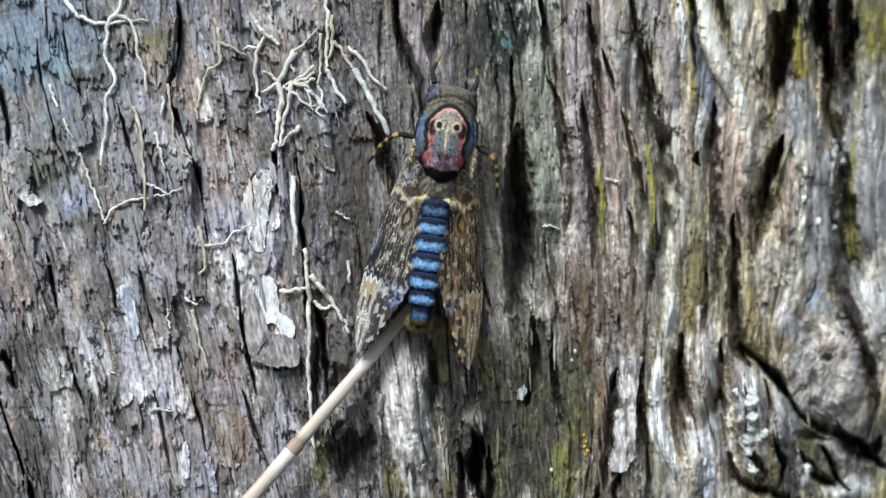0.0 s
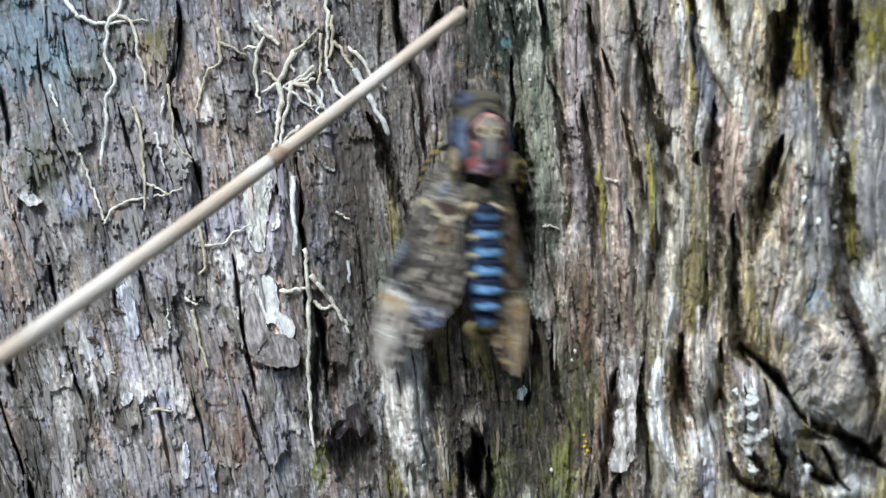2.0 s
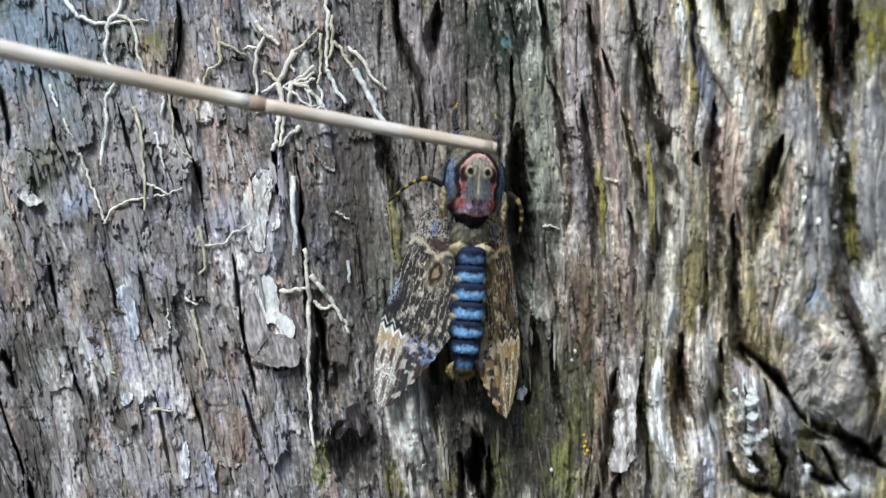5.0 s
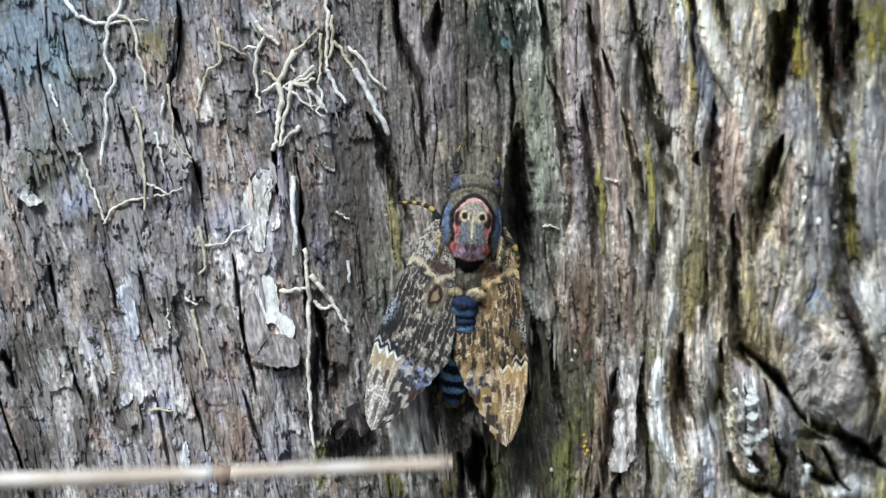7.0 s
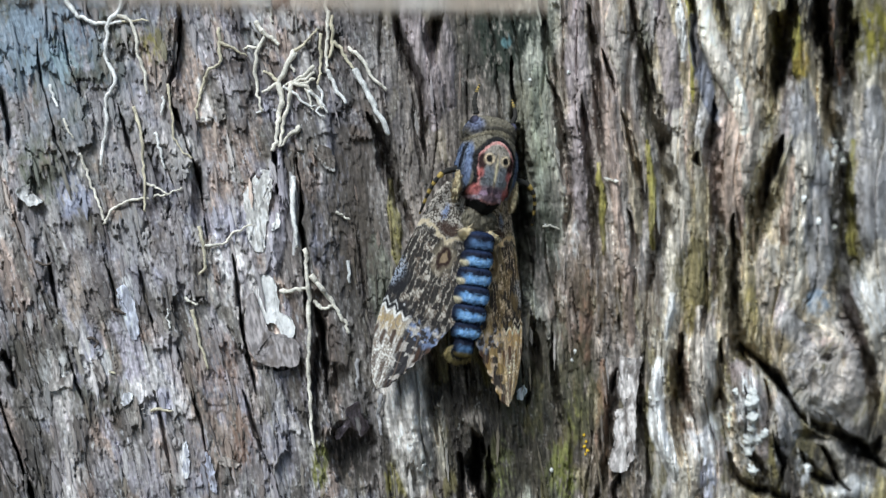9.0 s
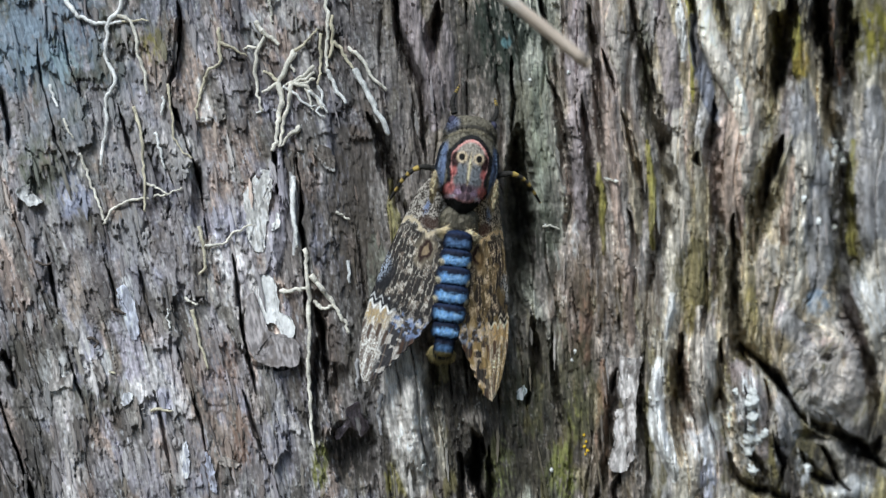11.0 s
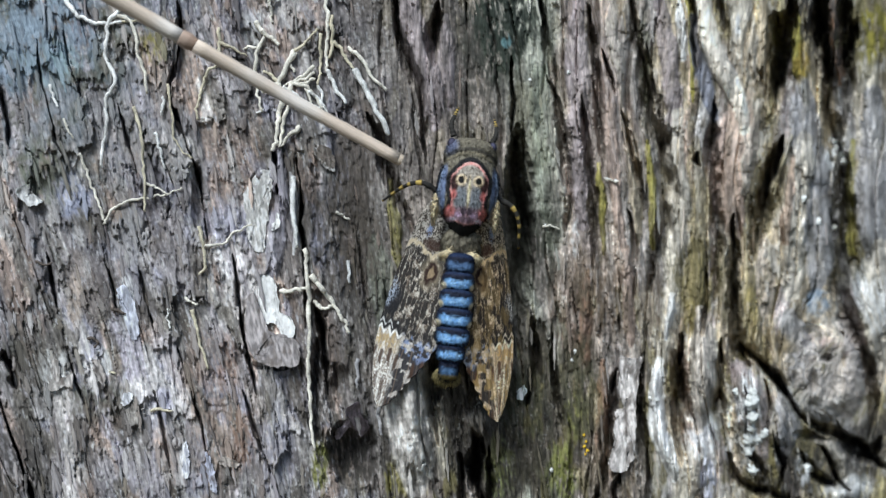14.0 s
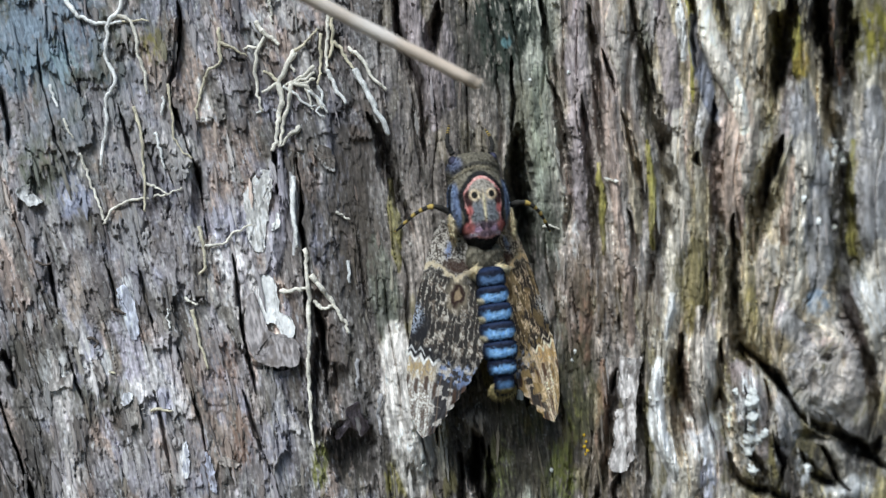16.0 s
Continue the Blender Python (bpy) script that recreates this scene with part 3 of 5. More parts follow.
# shadow below the wood plate, painted on the bark
stain_or_shade((0.09, 0.078, 0.066), 470, 690, 60, 46, 0.6, 0.9)
stain_or_shade((0.27, 0.23, 0.19), 935, 620, 34, 60, 0.6, 0.9)
stain_or_shade((0.36, 0.32, 0.28), 846, 748, 26, 28, 0.75, 0.7)
stain_or_shade((0.034, 0.042, 0.034), 930, 26, 50, 60, 0.8, 0.9)
# dark marks on the left bark, partly crevice shade painted in
stain_or_shade((0.09, 0.08, 0.07), 145, 396, 26, 24, 0.7, 0.9)
stain_or_shade((0.08, 0.08, 0.06), 82, 312, 34, 28, 0.7, 0.9)
stain_or_shade((0.10, 0.09, 0.085), 320, 130, 24, 110, 0.6, 0.9)
stain_or_shade((0.08, 0.07, 0.06), 350, 350, 18, 80, 0.6, 0.9)
stain_or_shade((0.11, 0.09, 0.08), 410, 118, 44, 26, 0.7, 0.9)
stain_or_shade((0.07, 0.075, 0.06), 24, 640, 30, 60, 0.75, 0.9)
stain_or_shade((0.10, 0.09, 0.085), 430, 590, 18, 90, 0.6, 0.9)
stain_or_shade((0.09, 0.08, 0.07), 340, 640, 14, 60, 0.6, 0.9)
stain_or_shade((0.09, 0.08, 0.072), 600, 560, 60, 140, 0.6, 0.9)
stain_or_shade((0.10, 0.09, 0.085), 640, 220, 50, 100, 0.5, 0.9)
stain_or_shade((0.30, 0.30, 0.32), 1400, 230, 30, 60, 0.5, 0.9)
stain_or_shade((0.36, 0.34, 0.34), 1530, 300, 40, 90, 0.5, 0.9)
stain_or_shade((0.10, 0.09, 0.08), 40, 680, 60, 120, 0.6, 1.0)
stain_or_shade((0.42, 0.39, 0.39), 290, 810, 90, 70, 0.5, 1.1)
stain_or_shade((0.05, 0.05, 0.042), 800, 40, 40, 70, 0.5, 1.0)
stain_or_shade((0.46, 0.38, 0.34), 1080, 230, 60, 90, 0.5, 1.0)
stain_or_shade((0.17, 0.12, 0.075), 1070, 520, 60, 80, 0.55, 1.0)
stain_or_shade((0.20, 0.17, 0.08), 1235, 520, 40, 70, 0.6, 1.0)
stain_or_shade((0.12, 0.095, 0.06), 1070, 830, 50, 60, 0.5, 1.0)
stain_or_shade((0.55, 0.51, 0.48), 1490, 660, 50, 60, 0.5, 0.9)
stain_or_shade((0.60, 0.56, 0.50), 728, 715, 34, 90, 0.8, 0.8)
# dark column of bark, with the plate's shadow painted in
stain_or_shade((0.09, 0.078, 0.065), 560, 690, 46, 90, 0.8, 1.0)
stain_or_shade((0.11, 0.10, 0.07), 1010, 700, 40, 80, 0.6, 1.0)
stain_or_shade((0.13, 0.11, 0.10), 640, 300, 60, 60, 0.7, 1.0)
stain_or_shade((0.10, 0.088, 0.08), 520, 410, 40, 100, 0.7, 1.0)
stain_or_shade((0.10, 0.085, 0.07), 618, 400, 64, 130, 0.8, 1.0)
stain_or_shade((0.10, 0.09, 0.06), 1000, 650, 60, 90, 0.6, 1.0)
stain_or_shade((0.12, 0.10, 0.07), 1050, 800, 30, 90, 0.7, 1.0)
stain_or_shade((0.36, 0.34, 0.35), 250, 210, 90, 100, 0.6, 1.1)
stain_or_shade((0.36, 0.36, 0.38), 110, 210, 90, 80, 0.5, 1.1)
stain_or_shade((0.30, 0.36, 0.42), 60, 60, 90, 80, 0.5, 1.1)
stain_or_shade((0.12, 0.10, 0.09), 560, 600, 60, 120, 0.7, 1.0)
stain_or_shade((0.30, 0.28, 0.30), 480, 800, 50, 80, 0.5, 1.0)
stain_or_shade((0.55, 0.47, 0.36), 1330, 120, 34, 80, 0.6, 0.9)
stain_or_shade((0.34, 0.25, 0.05), 1418, 105, 16, 46, 0.7, 1.0)
stain_or_shade((0.62, 0.57, 0.52), 712, 650, 40, 60, 0.9, 0.7)
stain_or_shade((0.60, 0.56, 0.53), 722, 740, 38, 70, 0.9, 0.8)
stain_or_shade((0.05, 0.046, 0.042), 800, 690, 36, 70, 0.7, 0.9)
# more painted shade in the same deep hollow
stain_or_shade((0.045, 0.042, 0.038), 622, 820, 50, 60, 0.8, 0.9)
stain_or_shade((0.05, 0.052, 0.032), 925, 720, 50, 80, 0.75, 1.0)
stain_or_shade((0.06, 0.06, 0.034), 1030, 690, 40, 90, 0.7, 1.0)
stain_or_shade((0.06, 0.055, 0.036), 940, 840, 50, 50, 0.6, 1.0)
stain_or_shade((0.22, 0.17, 0.08), 1345, 600, 60, 50, 0.65, 1.0)
stain_or_shade((0.52, 0.47, 0.42), 1500, 712, 60, 50, 0.6, 0.9)
stain_or_shade((0.48, 0.42, 0.40), 1060, 110, 60, 110, 0.6, 1.0)
stain_or_shade((0.10, 0.105, 0.06), 1140, 110, 14, 110, 0.6, 0.9)
stain_or_shade((0.44, 0.41, 0.37), 1112, 60, 16, 80, 0.7, 0.8)
# gaps either side of the sandy lens: shade painted brown along their furrows
stain_or_shade((0.17, 0.13, 0.10), 1212, 745, 18, 70, 0.85, 0.9)
stain_or_shade((0.12, 0.095, 0.075), 1203, 665, 11, 60, 0.9, 0.8)
stain_or_shade((0.14, 0.11, 0.09), 1284, 640, 13, 70, 0.8, 0.9)
stain_or_shade((0.66, 0.65, 0.66), 1243, 768, 26, 20, 0.9, 0.7)
stain_or_shade((0.74, 0.74, 0.82), 1254, 846, 16, 40, 0.9, 0.6)
rope(21, 3.0, (0.60, 0.54, 0.48), (1240, 550), (1246, 620), (1246, 690), (1236, 760), strength=0.9, smooth=True)
stain_or_shade((0.055, 0.06, 0.045), 955, 430, 40, 130, 0.65, 1.0)
stain_or_shade((0.10, 0.09, 0.07), 1010, 520, 40, 90, 0.5, 1.0)
stain_or_shade((0.06, 0.052, 0.045), 630, 300, 40, 110, 0.5, 1.0)

# the bare white strand, and the hollow beside it with blue-grey shade painted in
rope(15, -1.0, (0.17, 0.185, 0.24), (1226, 30), (1234, 100), (1252, 160), (1268, 210), strength=0.9)
rope(7, 0.5, (0.17, 0.18, 0.24), (1276, 90), (1292, 118), (1304, 132), strength=0.8)
rope(20, 3.4, (0.95, 0.88, 0.77), (1238, -90), (1244, 0), (1253, 60), (1270, 110), (1294, 148), (1308, 182), (1318, 230), strength=1.0, smooth=True)
rope(12, 2.6, (0.93, 0.92, 0.89), (1158, 650), (1162, 700), (1166, 745), (1175, 785), (1188, 822), (1194, 850), strength=1.0, smooth=True)
rope(42, 5.0, (0.76, 0.72, 0.68), (700, 590), (710, 660), (718, 730), (728, 800), (736, 860), strength=0.8, smooth=True)
rope(17, 1.6, (0.42, 0.40, 0.46), (490, 270), (495, 360), (488, 440), (474, 510), strength=0.85)
rope(5, 1.5, (0.78, 0.77, 0.78), (513, 300), (518, 360), (523, 410), (520, 450), strength=1.0, smooth=True)

# swellings and hollows about the knot and the foot of the strands
def lump(u, v, ru, rv, height):
    box = (abs(U - u) < ru * 1.5) & (abs(V - v) < rv * 1.5)
    d = np.hypot((U[box] - u) / ru, (V[box] - v) / rv) + 0.35 * (cloud(U[box] / 14, V[box] / 18, 4, u * 0.1) - 0.5)
    relief[box] += height * np.clip(1 - d ** 2, 0, 1) ** 0.8


lump(1476, 655, 58, 86, 3.5)
lump(1462, 634, 11, 9, -4)
lump(1440, 672, 7, 26, -3.5)
lump(1486, 702, 30, 20, 1.6)
lump(1456, 610, 26, 13, 1.6)
lump(1322, 705, 34, 62, 3.0)
lump(1376, 750, 22, 40, 3.2)
lump(1243, 660, 22, 74, 2.6)
lump(1240, 810, 34, 50, 2.0)
lump(1392, 838, 26, 40, 2.0)
lump(1495, 874, 44, 22, 3.0)
lump(1548, 560, 30, 70, 2.0)
lump(1405, 380, 34, 100, 2.2)
lump(1536, 330, 30, 120, 2.4)
lump(842, 745, 24, 30, 3.0)
lump(735, 715, 20, 50, 2.0)
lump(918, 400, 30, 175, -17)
lump(1452, 770, 50, 13, -6)
lump(1272, 712, 13, 22, -5)
lump(1208, 680, 13, 60, -5)
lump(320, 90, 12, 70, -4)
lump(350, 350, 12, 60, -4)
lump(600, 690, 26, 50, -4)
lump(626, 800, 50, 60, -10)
lump(485, 648, 46, 9, -4)
lump(1318, 622, 26, 14, -6)

# a last unevenness over all
relief += rest * 0.5 * (cloud(U / 20, V / 34, 5, 231.0) - 0.5)
pigment = pigment * np.exp(rest * 0.8 * (cloud(U / 9, V / 24, 4, 243.0) - 0.5))[..., None]
pigment = np.clip(pigment, 0.012, 0.9)

drop = RADIUS - RADIUS * np.cos(thetas)
swell = 1 + np.minimum(drop, 0.06) / AWAY
lift = relief * 0.001 * np.where(abs(V - 441) < 900, 1.0, 1.6)
flare = RADIUS + 0.04 * step(3000, 9000, V) - 0.12 * step(-1500, -41000, V) - np.where(V < -41000, 0.19, 0)
trunk_points = np.stack([AXIS + flare * np.sin(thetas), RADIUS - flare * np.cos(thetas), (441 - V) * UNIT * swell], -1)
# on the near face channels run in towards the back of the trunk, further round they run in towards its heart
inward = trunk_points - np.array([0, -AWAY, 0])
inward /= np.linalg.norm(inward, axis=-1, keepdims=True)
heart = np.stack([-np.sin(thetas), np.cos(thetas), 0 * thetas], -1) + np.zeros_like(trunk_points)
facing = step(1900, 1640, abs(U - 784) + 800) * step(2400, 700, abs(V - 441))
inward = mix(heart, inward, facing)
trunk_points = trunk_points - inward * lift[..., None]
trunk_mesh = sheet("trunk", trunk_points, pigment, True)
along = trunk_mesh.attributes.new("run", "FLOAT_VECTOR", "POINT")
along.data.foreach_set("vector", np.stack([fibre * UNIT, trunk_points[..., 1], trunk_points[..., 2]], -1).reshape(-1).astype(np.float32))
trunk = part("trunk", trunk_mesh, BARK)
tagged(trunk, "old tree trunk with grey-brown, deeply furrowed, flaking bark", "tree trunk", kind="structure")


def on_bark(u, v, proud=0.0):
    """The place on the bark at the chart's (u, v), lifted proud metres, and which way is out."""
    c = np.interp(u, fine_u, np.arange(len(fine_u)))
    r = np.interp(v, fine_v, np.arange(len(fine_v))) + len(above)
    i, j = int(r), int(c)
    i, j = min(i, U.shape[0] - 2), min(j, len(fine_u) - 2)
    fr, fc = r - i, c - j
    g = trunk_points
    p = (g[i, j] * (1 - fc) + g[i, j + 1] * fc) * (1 - fr) + (g[i + 1, j] * (1 - fc) + g[i + 1, j + 1] * fc) * fr
    a = np.interp(u, fine_u, turn)
    n = np.array([math.sin(a), -math.cos(a), 0])
    return p + n * proud, n


def smooth_bark(u, v, proud=0.0, span=14):
    """As on_bark, over the highest of the bark near by."""
    best = max((on_bark(u + a, v + b)[0] for a in (-span, 0, span) for b in (-span, 0, span)), key=lambda p: -p[1])
    p, n = on_bark(u, v)
    f = (AWAY + best[1] - proud) / (AWAY + p[1])
    return np.array([p[0] * f, best[1] - proud, p[2] * f]), n


def hue(u, v):
    return pigment[min(int((v + 70) / 1.9), len(fine_v) - 1) + len(above), min(max(int((u + 70) / 1.4), 0), len(fine_u) - 1)]


ground_grid = np.stack(np.meshgrid(np.linspace(-60, 60, 61), np.linspace(-60, 60, 61)) + [np.full((61, 61), -1.12)], -1)
ground_grid[..., 2] += 0.05 * (cloud(ground_grid[..., 0] / 2, ground_grid[..., 1] / 2, 3) - 0.5)
tagged(part("ground", sheet("ground", ground_grid), SOIL), "dark bare soil round the tree", "ground", kind="structure")


# ---- loose flakes of bark ----
def flake_mesh(seed):
    """A thin sliver of bark, one unit wide and one long, with frayed ends."""
    r = np.random.RandomState(seed)
    s, c = np.linspace(0, 1, 8), np.linspace(-1, 1, 4)
    half = 0.5 * (0.55 + 0.45 * np.sin(np.pi * s) ** 0.6) * (0.55 + 0.75 * r.rand(8))
    half[0] *= 0.15
    half[-2:] *= 0.25 + 0.3 * r.rand()
    sway = 0.25 * np.cumsum(r.randn(8)) * 0.25
    top = np.zeros((8, 6, 3))
    top[:, 1:5, 0] = half[:, None] * c + sway[:, None]
    top[:, 1:5, 1] = -0.6 + 0.35 * c ** 2 - 0.5 * s[:, None] ** 3 * r.rand() + 0.12 * r.randn(8, 4)
    top[:, 1:5, 2] = -s[:, None] + 0.06 * r.randn(8, 4) * (np.array([1] + [0.3] * 6 + [1])[:, None])
    top[:, 0], top[:, 5] = top[:, 1], top[:, 4]
    top[:, (0, 5), 1] = 0.9
    mesh = sheet("bark_flake", top)
    mesh.materials.append(FLAKE)
    return mesh


def tilt_of(u):
    return math.atan(np.interp(u, [0, 450, 700, 1100, 1250], [0.24, 0.22, 0.10, 0.08, 0.0]))


chance = random.Random(5)
flakes = [flake_mesh(40 + k) for k in range(9)]
FLAKE_HUES = (COOL, GREY, PINK, BROWN, COOL, TAN, GREY)


def flake_pose(u, v, width, length, high, proud=0.0003):
    p, n = on_bark(u, v, proud)
    a = -tilt_of(u) + chance.uniform(-0.12, 0.12)
    turn_z = np.interp(u, fine_u, turn)
    m = Matrix.Translation(p) @ Matrix.Rotation(turn_z, 4, "Z") @ Matrix.Rotation(chance.uniform(-0.25, 0.25), 4, "Z") @ Matrix.Rotation(a, 4, "Y")
    return m @ Matrix.Rotation(chance.uniform(-0.05, 0.03), 4, "X") @ Matrix.Diagonal((width, high, length, 1))


for k in range(300):
    u, v = chance.uniform(0, 520), chance.uniform(-20, 870)
    ob = part("bark_flake", flakes[k % 9], None, trunk)
    ob.matrix_world = flake_pose(u, v, chance.uniform(4, 12) * UNIT, chance.uniform(18, 70) * UNIT, chance.uniform(1.5, 3) * UNIT)
    h = 0.15 * np.array(chance.choice(FLAKE_HUES)) + 0.85 * hue(u, v + 20)
    ob.color = (*(h * chance.uniform(0.8, 1.2)), 1)

slivers, sliver_hues = [], []
base = [np.array([x.co[:] for x in m.vertices]) for m in flakes]
for k in range(300):
    u, v = chance.uniform(500, 1610), chance.uniform(-50, 930)
    if u > 1180 and chance.random() < 0.8:
        continue
    long = chance.uniform(24, 80)
    wide = chance.uniform(3, 8)
    m = np.array(flake_pose(u, v, wide * UNIT, long * UNIT, chance.uniform(1.5, 3) * UNIT, 0.0001))
    if 1300 < u < 1360 and 700 < v < 840:
        continue
    b = base[k % 9]
    slivers.append(b @ m[:3, :3].T + m[:3, 3])
    h = 0.25 * np.array(chance.choice(FLAKE_HUES)) + 0.75 * hue(u, v)
    sliver_hues.append(np.repeat((h * chance.uniform(0.75, 1.35))[None], len(b), 0))
faces = [tuple(f.vertices) for f in flakes[0].polygons]
mesh = bpy.data.meshes.new("bark_slivers")
mesh.from_pydata(np.concatenate(slivers).tolist(), [], [tuple(i + 48 * k for i in f) for k in range(len(slivers)) for f in faces])
paint(mesh, np.concatenate(sliver_hues))
tagged(part("bark_slivers", mesh, CRUST, trunk), "thin grey and brown splinters of bark", kind="stuff")


# ---- rootlets that cling to the bark ----
BONE, STRAW, PALE = (0.86, 0.82, 0.72), (0.72, 0.66, 0.50), (0.92, 0.92, 0.90)


def rootlet(thick, colour, *points):
    n = len(points) * 7
    way = spline(points, n)
    way += np.stack([cloud(way[:, 1] / 9, way[:, 0] / 9, 2, 3.3) - 0.5, cloud(way[:, 0] / 9, way[:, 1] / 9, 2, 8.8) - 0.5], -1) * 7 + np.random.RandomState(n).randn(n, 2) * 0.5
    r = thick * UNIT * 0.41 * (1.15 - 0.45 * np.linspace(0, 1, n)) * (0.75 + 0.55 * cloud(np.arange(n) / 2.2, np.full(n, thick + points[0][0]), 2))
    depth = np.array([smooth_bark(u, v, 0, 9)[0][1] for u, v in way])
    k = np.ones(5) / 5
    depth = np.convolve(np.pad(depth, 2, "edge"), k, "valid") - thick * UNIT * 0.5
    line = np.array([spot(u, v, y) for (u, v), y in zip(way, depth)])
    ob = part("rootlet", tube("rootlet", line, r), ROOT)
    ob.color = (*colour, 1)
    label = "dead pale rootlet clinging to the bark" if thick < 8 else "thicker whitish rootlet clinging to the bark"
    return tagged(ob, label, "root", "rootlets on the bark")


rootlet(9, PALE, (112, -12), (130, 20), (152, 36), (182, 41), (215, 39))
rootlet(9, PALE, (222, -8), (208, 22), (194, 36), (190, 62), (187, 100), (200, 128), (201, 150), (188, 176), (190, 212), (182, 252), (179, 296))
rootlet(8, BONE, (206, 26), (226, 33), (240, 60), (243, 95), (254, 124), (260, 166))
rootlet(5, STRAW, (215, 38), (238, 36), (262, 38))
rootlet(7, STRAW, (386, 52), (388, 80), (391, 110), (366, 126), (360, 150), (350, 180), (348, 210))
rootlet(6, STRAW, (389, 76), (410, 86), (436, 100))
rootlet(10, BONE, (452, 38), (464, 55), (480, 68), (493, 82))
rootlet(7, BONE, (474, -6), (477, 15), (481, 40))
rootlet(8, BONE, (470, 68), (456, 86), (452, 130), (455, 166), (464, 197))
rootlet(6, BONE, (452, 88), (440, 84), (430, 86))
rootlet(11, BONE, (522, 90), (506, 120), (491, 146), (464, 165))
rootlet(7, STRAW, (490, 146), (478, 132), (468, 128))
rootlet(11, BONE, (491, 150), (500, 176), (492, 200), (490, 240), (481, 268))
rootlet(9, BONE, (516, 150), (512, 180), (502, 212), (495, 262))
rootlet(9, BONE, (531, 226), (512, 240), (498, 260))
rootlet(8, BONE, (575, -10), (580, 40), (577, 90), (578, 128))
rootlet(8, STRAW, (588, 72), (606, 92), (625, 124))
rootlet(13, PALE, (628, 122), (650, 164), (668, 200), (689, 238))
rootlet(8, BONE, (614, 84), (640, 104), (660, 136), (683, 160))
rootlet(10, PALE, (580, 124), (594, 154), (613, 184))
rootlet(7, BONE, (556, 116), (532, 138), (504, 150))
rootlet(6, BONE, (556, 128), (532, 144), (508, 149))
rootlet(6, BONE, (558, 140), (536, 148), (510, 148))
rootlet(7, BONE, (510, 148), (542, 154), (556, 166), (570, 192))
rootlet(6, PALE, (500, 152), (524, 168), (544, 184), (560, 186))
rootlet(5, BONE, (536, 150), (548, 170), (552, 196))
rootlet(5, BONE, (520, 128), (514, 110), (526, 96))
rootlet(7, PALE, (546, 162), (566, 176), (578, 200))
rootlet(5, PALE, (466, 196), (452, 200))
rootlet(6, PALE, (562, 150), (572, 175), (560, 198), (574, 206))
rootlet(6, STRAW, (518, 92), (545, 72), (562, 50))
rootlet(9, BONE, (540, 440), (543, 490), (547, 540), (547, 600), (545, 660), (550, 720), (556, 798))
rootlet(10, BONE, (549, 488), (570, 510), (590, 540), (605, 560), (617, 590))
rootlet(9, BONE, (496, 518), (520, 514), (546, 508))
rootlet(8, BONE, (552, 534), (570, 546), (592, 540))
rootlet(6, BONE, (362, 435), (394, 432), (414, 412), (446, 398))
rootlet(7, STRAW, (352, 400), (360, 436), (362, 470), (354, 487))
rootlet(6, BONE, (140, 270), (164, 330), (179, 370), (186, 398))
rootlet(6, BONE, (184, 398), (205, 366), (250, 352), (300, 342), (320, 332))
rootlet(7, STRAW, (236, 190), (250, 240), (255, 310), (256, 376))
rootlet(5, BONE, (256, 325), (278, 334), (297, 343))
rootlet(5, STRAW, (298, 150), (305, 210), (310, 250), (340, 282))
rootlet(10, PALE, (518, 312), (519, 370), (526, 440))
rootlet(9, COOL, (672, 698), (670, 740), (676, 772))
rootlet(7, COOL, (632, 636), (634, 690))
rootlet(7, WHITE, (615, 462), (619, 500))
rootlet(5, BONE, (594, 374), (610, 384), (622, 390))
rootlet(7, STRAW, (340, 548), (352, 600), (368, 654))
rootlet(6, PALE, (88, 150), (95, 175), (101, 190))
rootlet(5, BONE, (112, 212), (120, 230), (130, 246))
rootlet(6, STRAW, (566, 60), (568, 110), (562, 150))
rootlet(8, STRAW, (586, 30), (590, 70), (582, 104))
rootlet(5, BONE, (325, 528), (338, 534), (350, 538))
rootlet(5, PALE, (296, 545), (298, 565), (299, 582))
rootlet(7, PALE, (288, 170), (290, 190), (288, 206))
rootlet(6, PALE, (274, 236), (282, 262), (292, 300))


# ---- crusts, chips and curls on the bark ----
def crust(name, colour, thick, label, category, *outline, curl=0.0, seed=1, mat=CRUST):
    """A ragged flat piece with thickness and a pitted face, lying over the bark within its outline."""
    edge = spline(list(outline) + [outline[0]], len(outline) * 8)[:-1]
    r = np.random.RandomState(seed)
    edge += r.randn(*edge.shape) * 0.9 + (cloud(edge[:, 1:] / 6, edge[:, :1] / 6, 2, seed) - 0.5) * 5
    mid = edge.mean(0)
    bed = np.array([smooth_bark(u, v, 0, 6)[0][1] for u, v in mid + (edge[::3] - mid) * 0.7])
    slope = np.linalg.lstsq(np.c_[mid + (edge[::3] - mid) * 0.7, np.ones(len(bed))], bed, rcond=None)[0]
    rings = [0.02] + [0.05 * k for k in range(1, 20)] + [0.98, 1.0, 1.0]
    grid = np.zeros((len(rings), len(edge), 3))
    shade = np.zeros_like(grid)
    for i, f in enumerate(rings):
        for j, e in enumerate(edge):
            u, v = mid + (e - mid) * f
            high = thick * 0.6 + 0.3 * thick * (cloud(u / 5, v / 8, 3, seed) - 0.5) + curl * f ** 2 * (cloud(u / 30, v / 30, 2, seed + 3) - 0.3)
            if i == len(rings) - 1:
                high = -0.0015
            streak = cloud((u - 0.2 * v) / 3.5, v / 14, 3, seed + 5.0)
            worn = step(0.5, 0.72, cloud(u / 9, v / 16, 3, seed + 9.0))
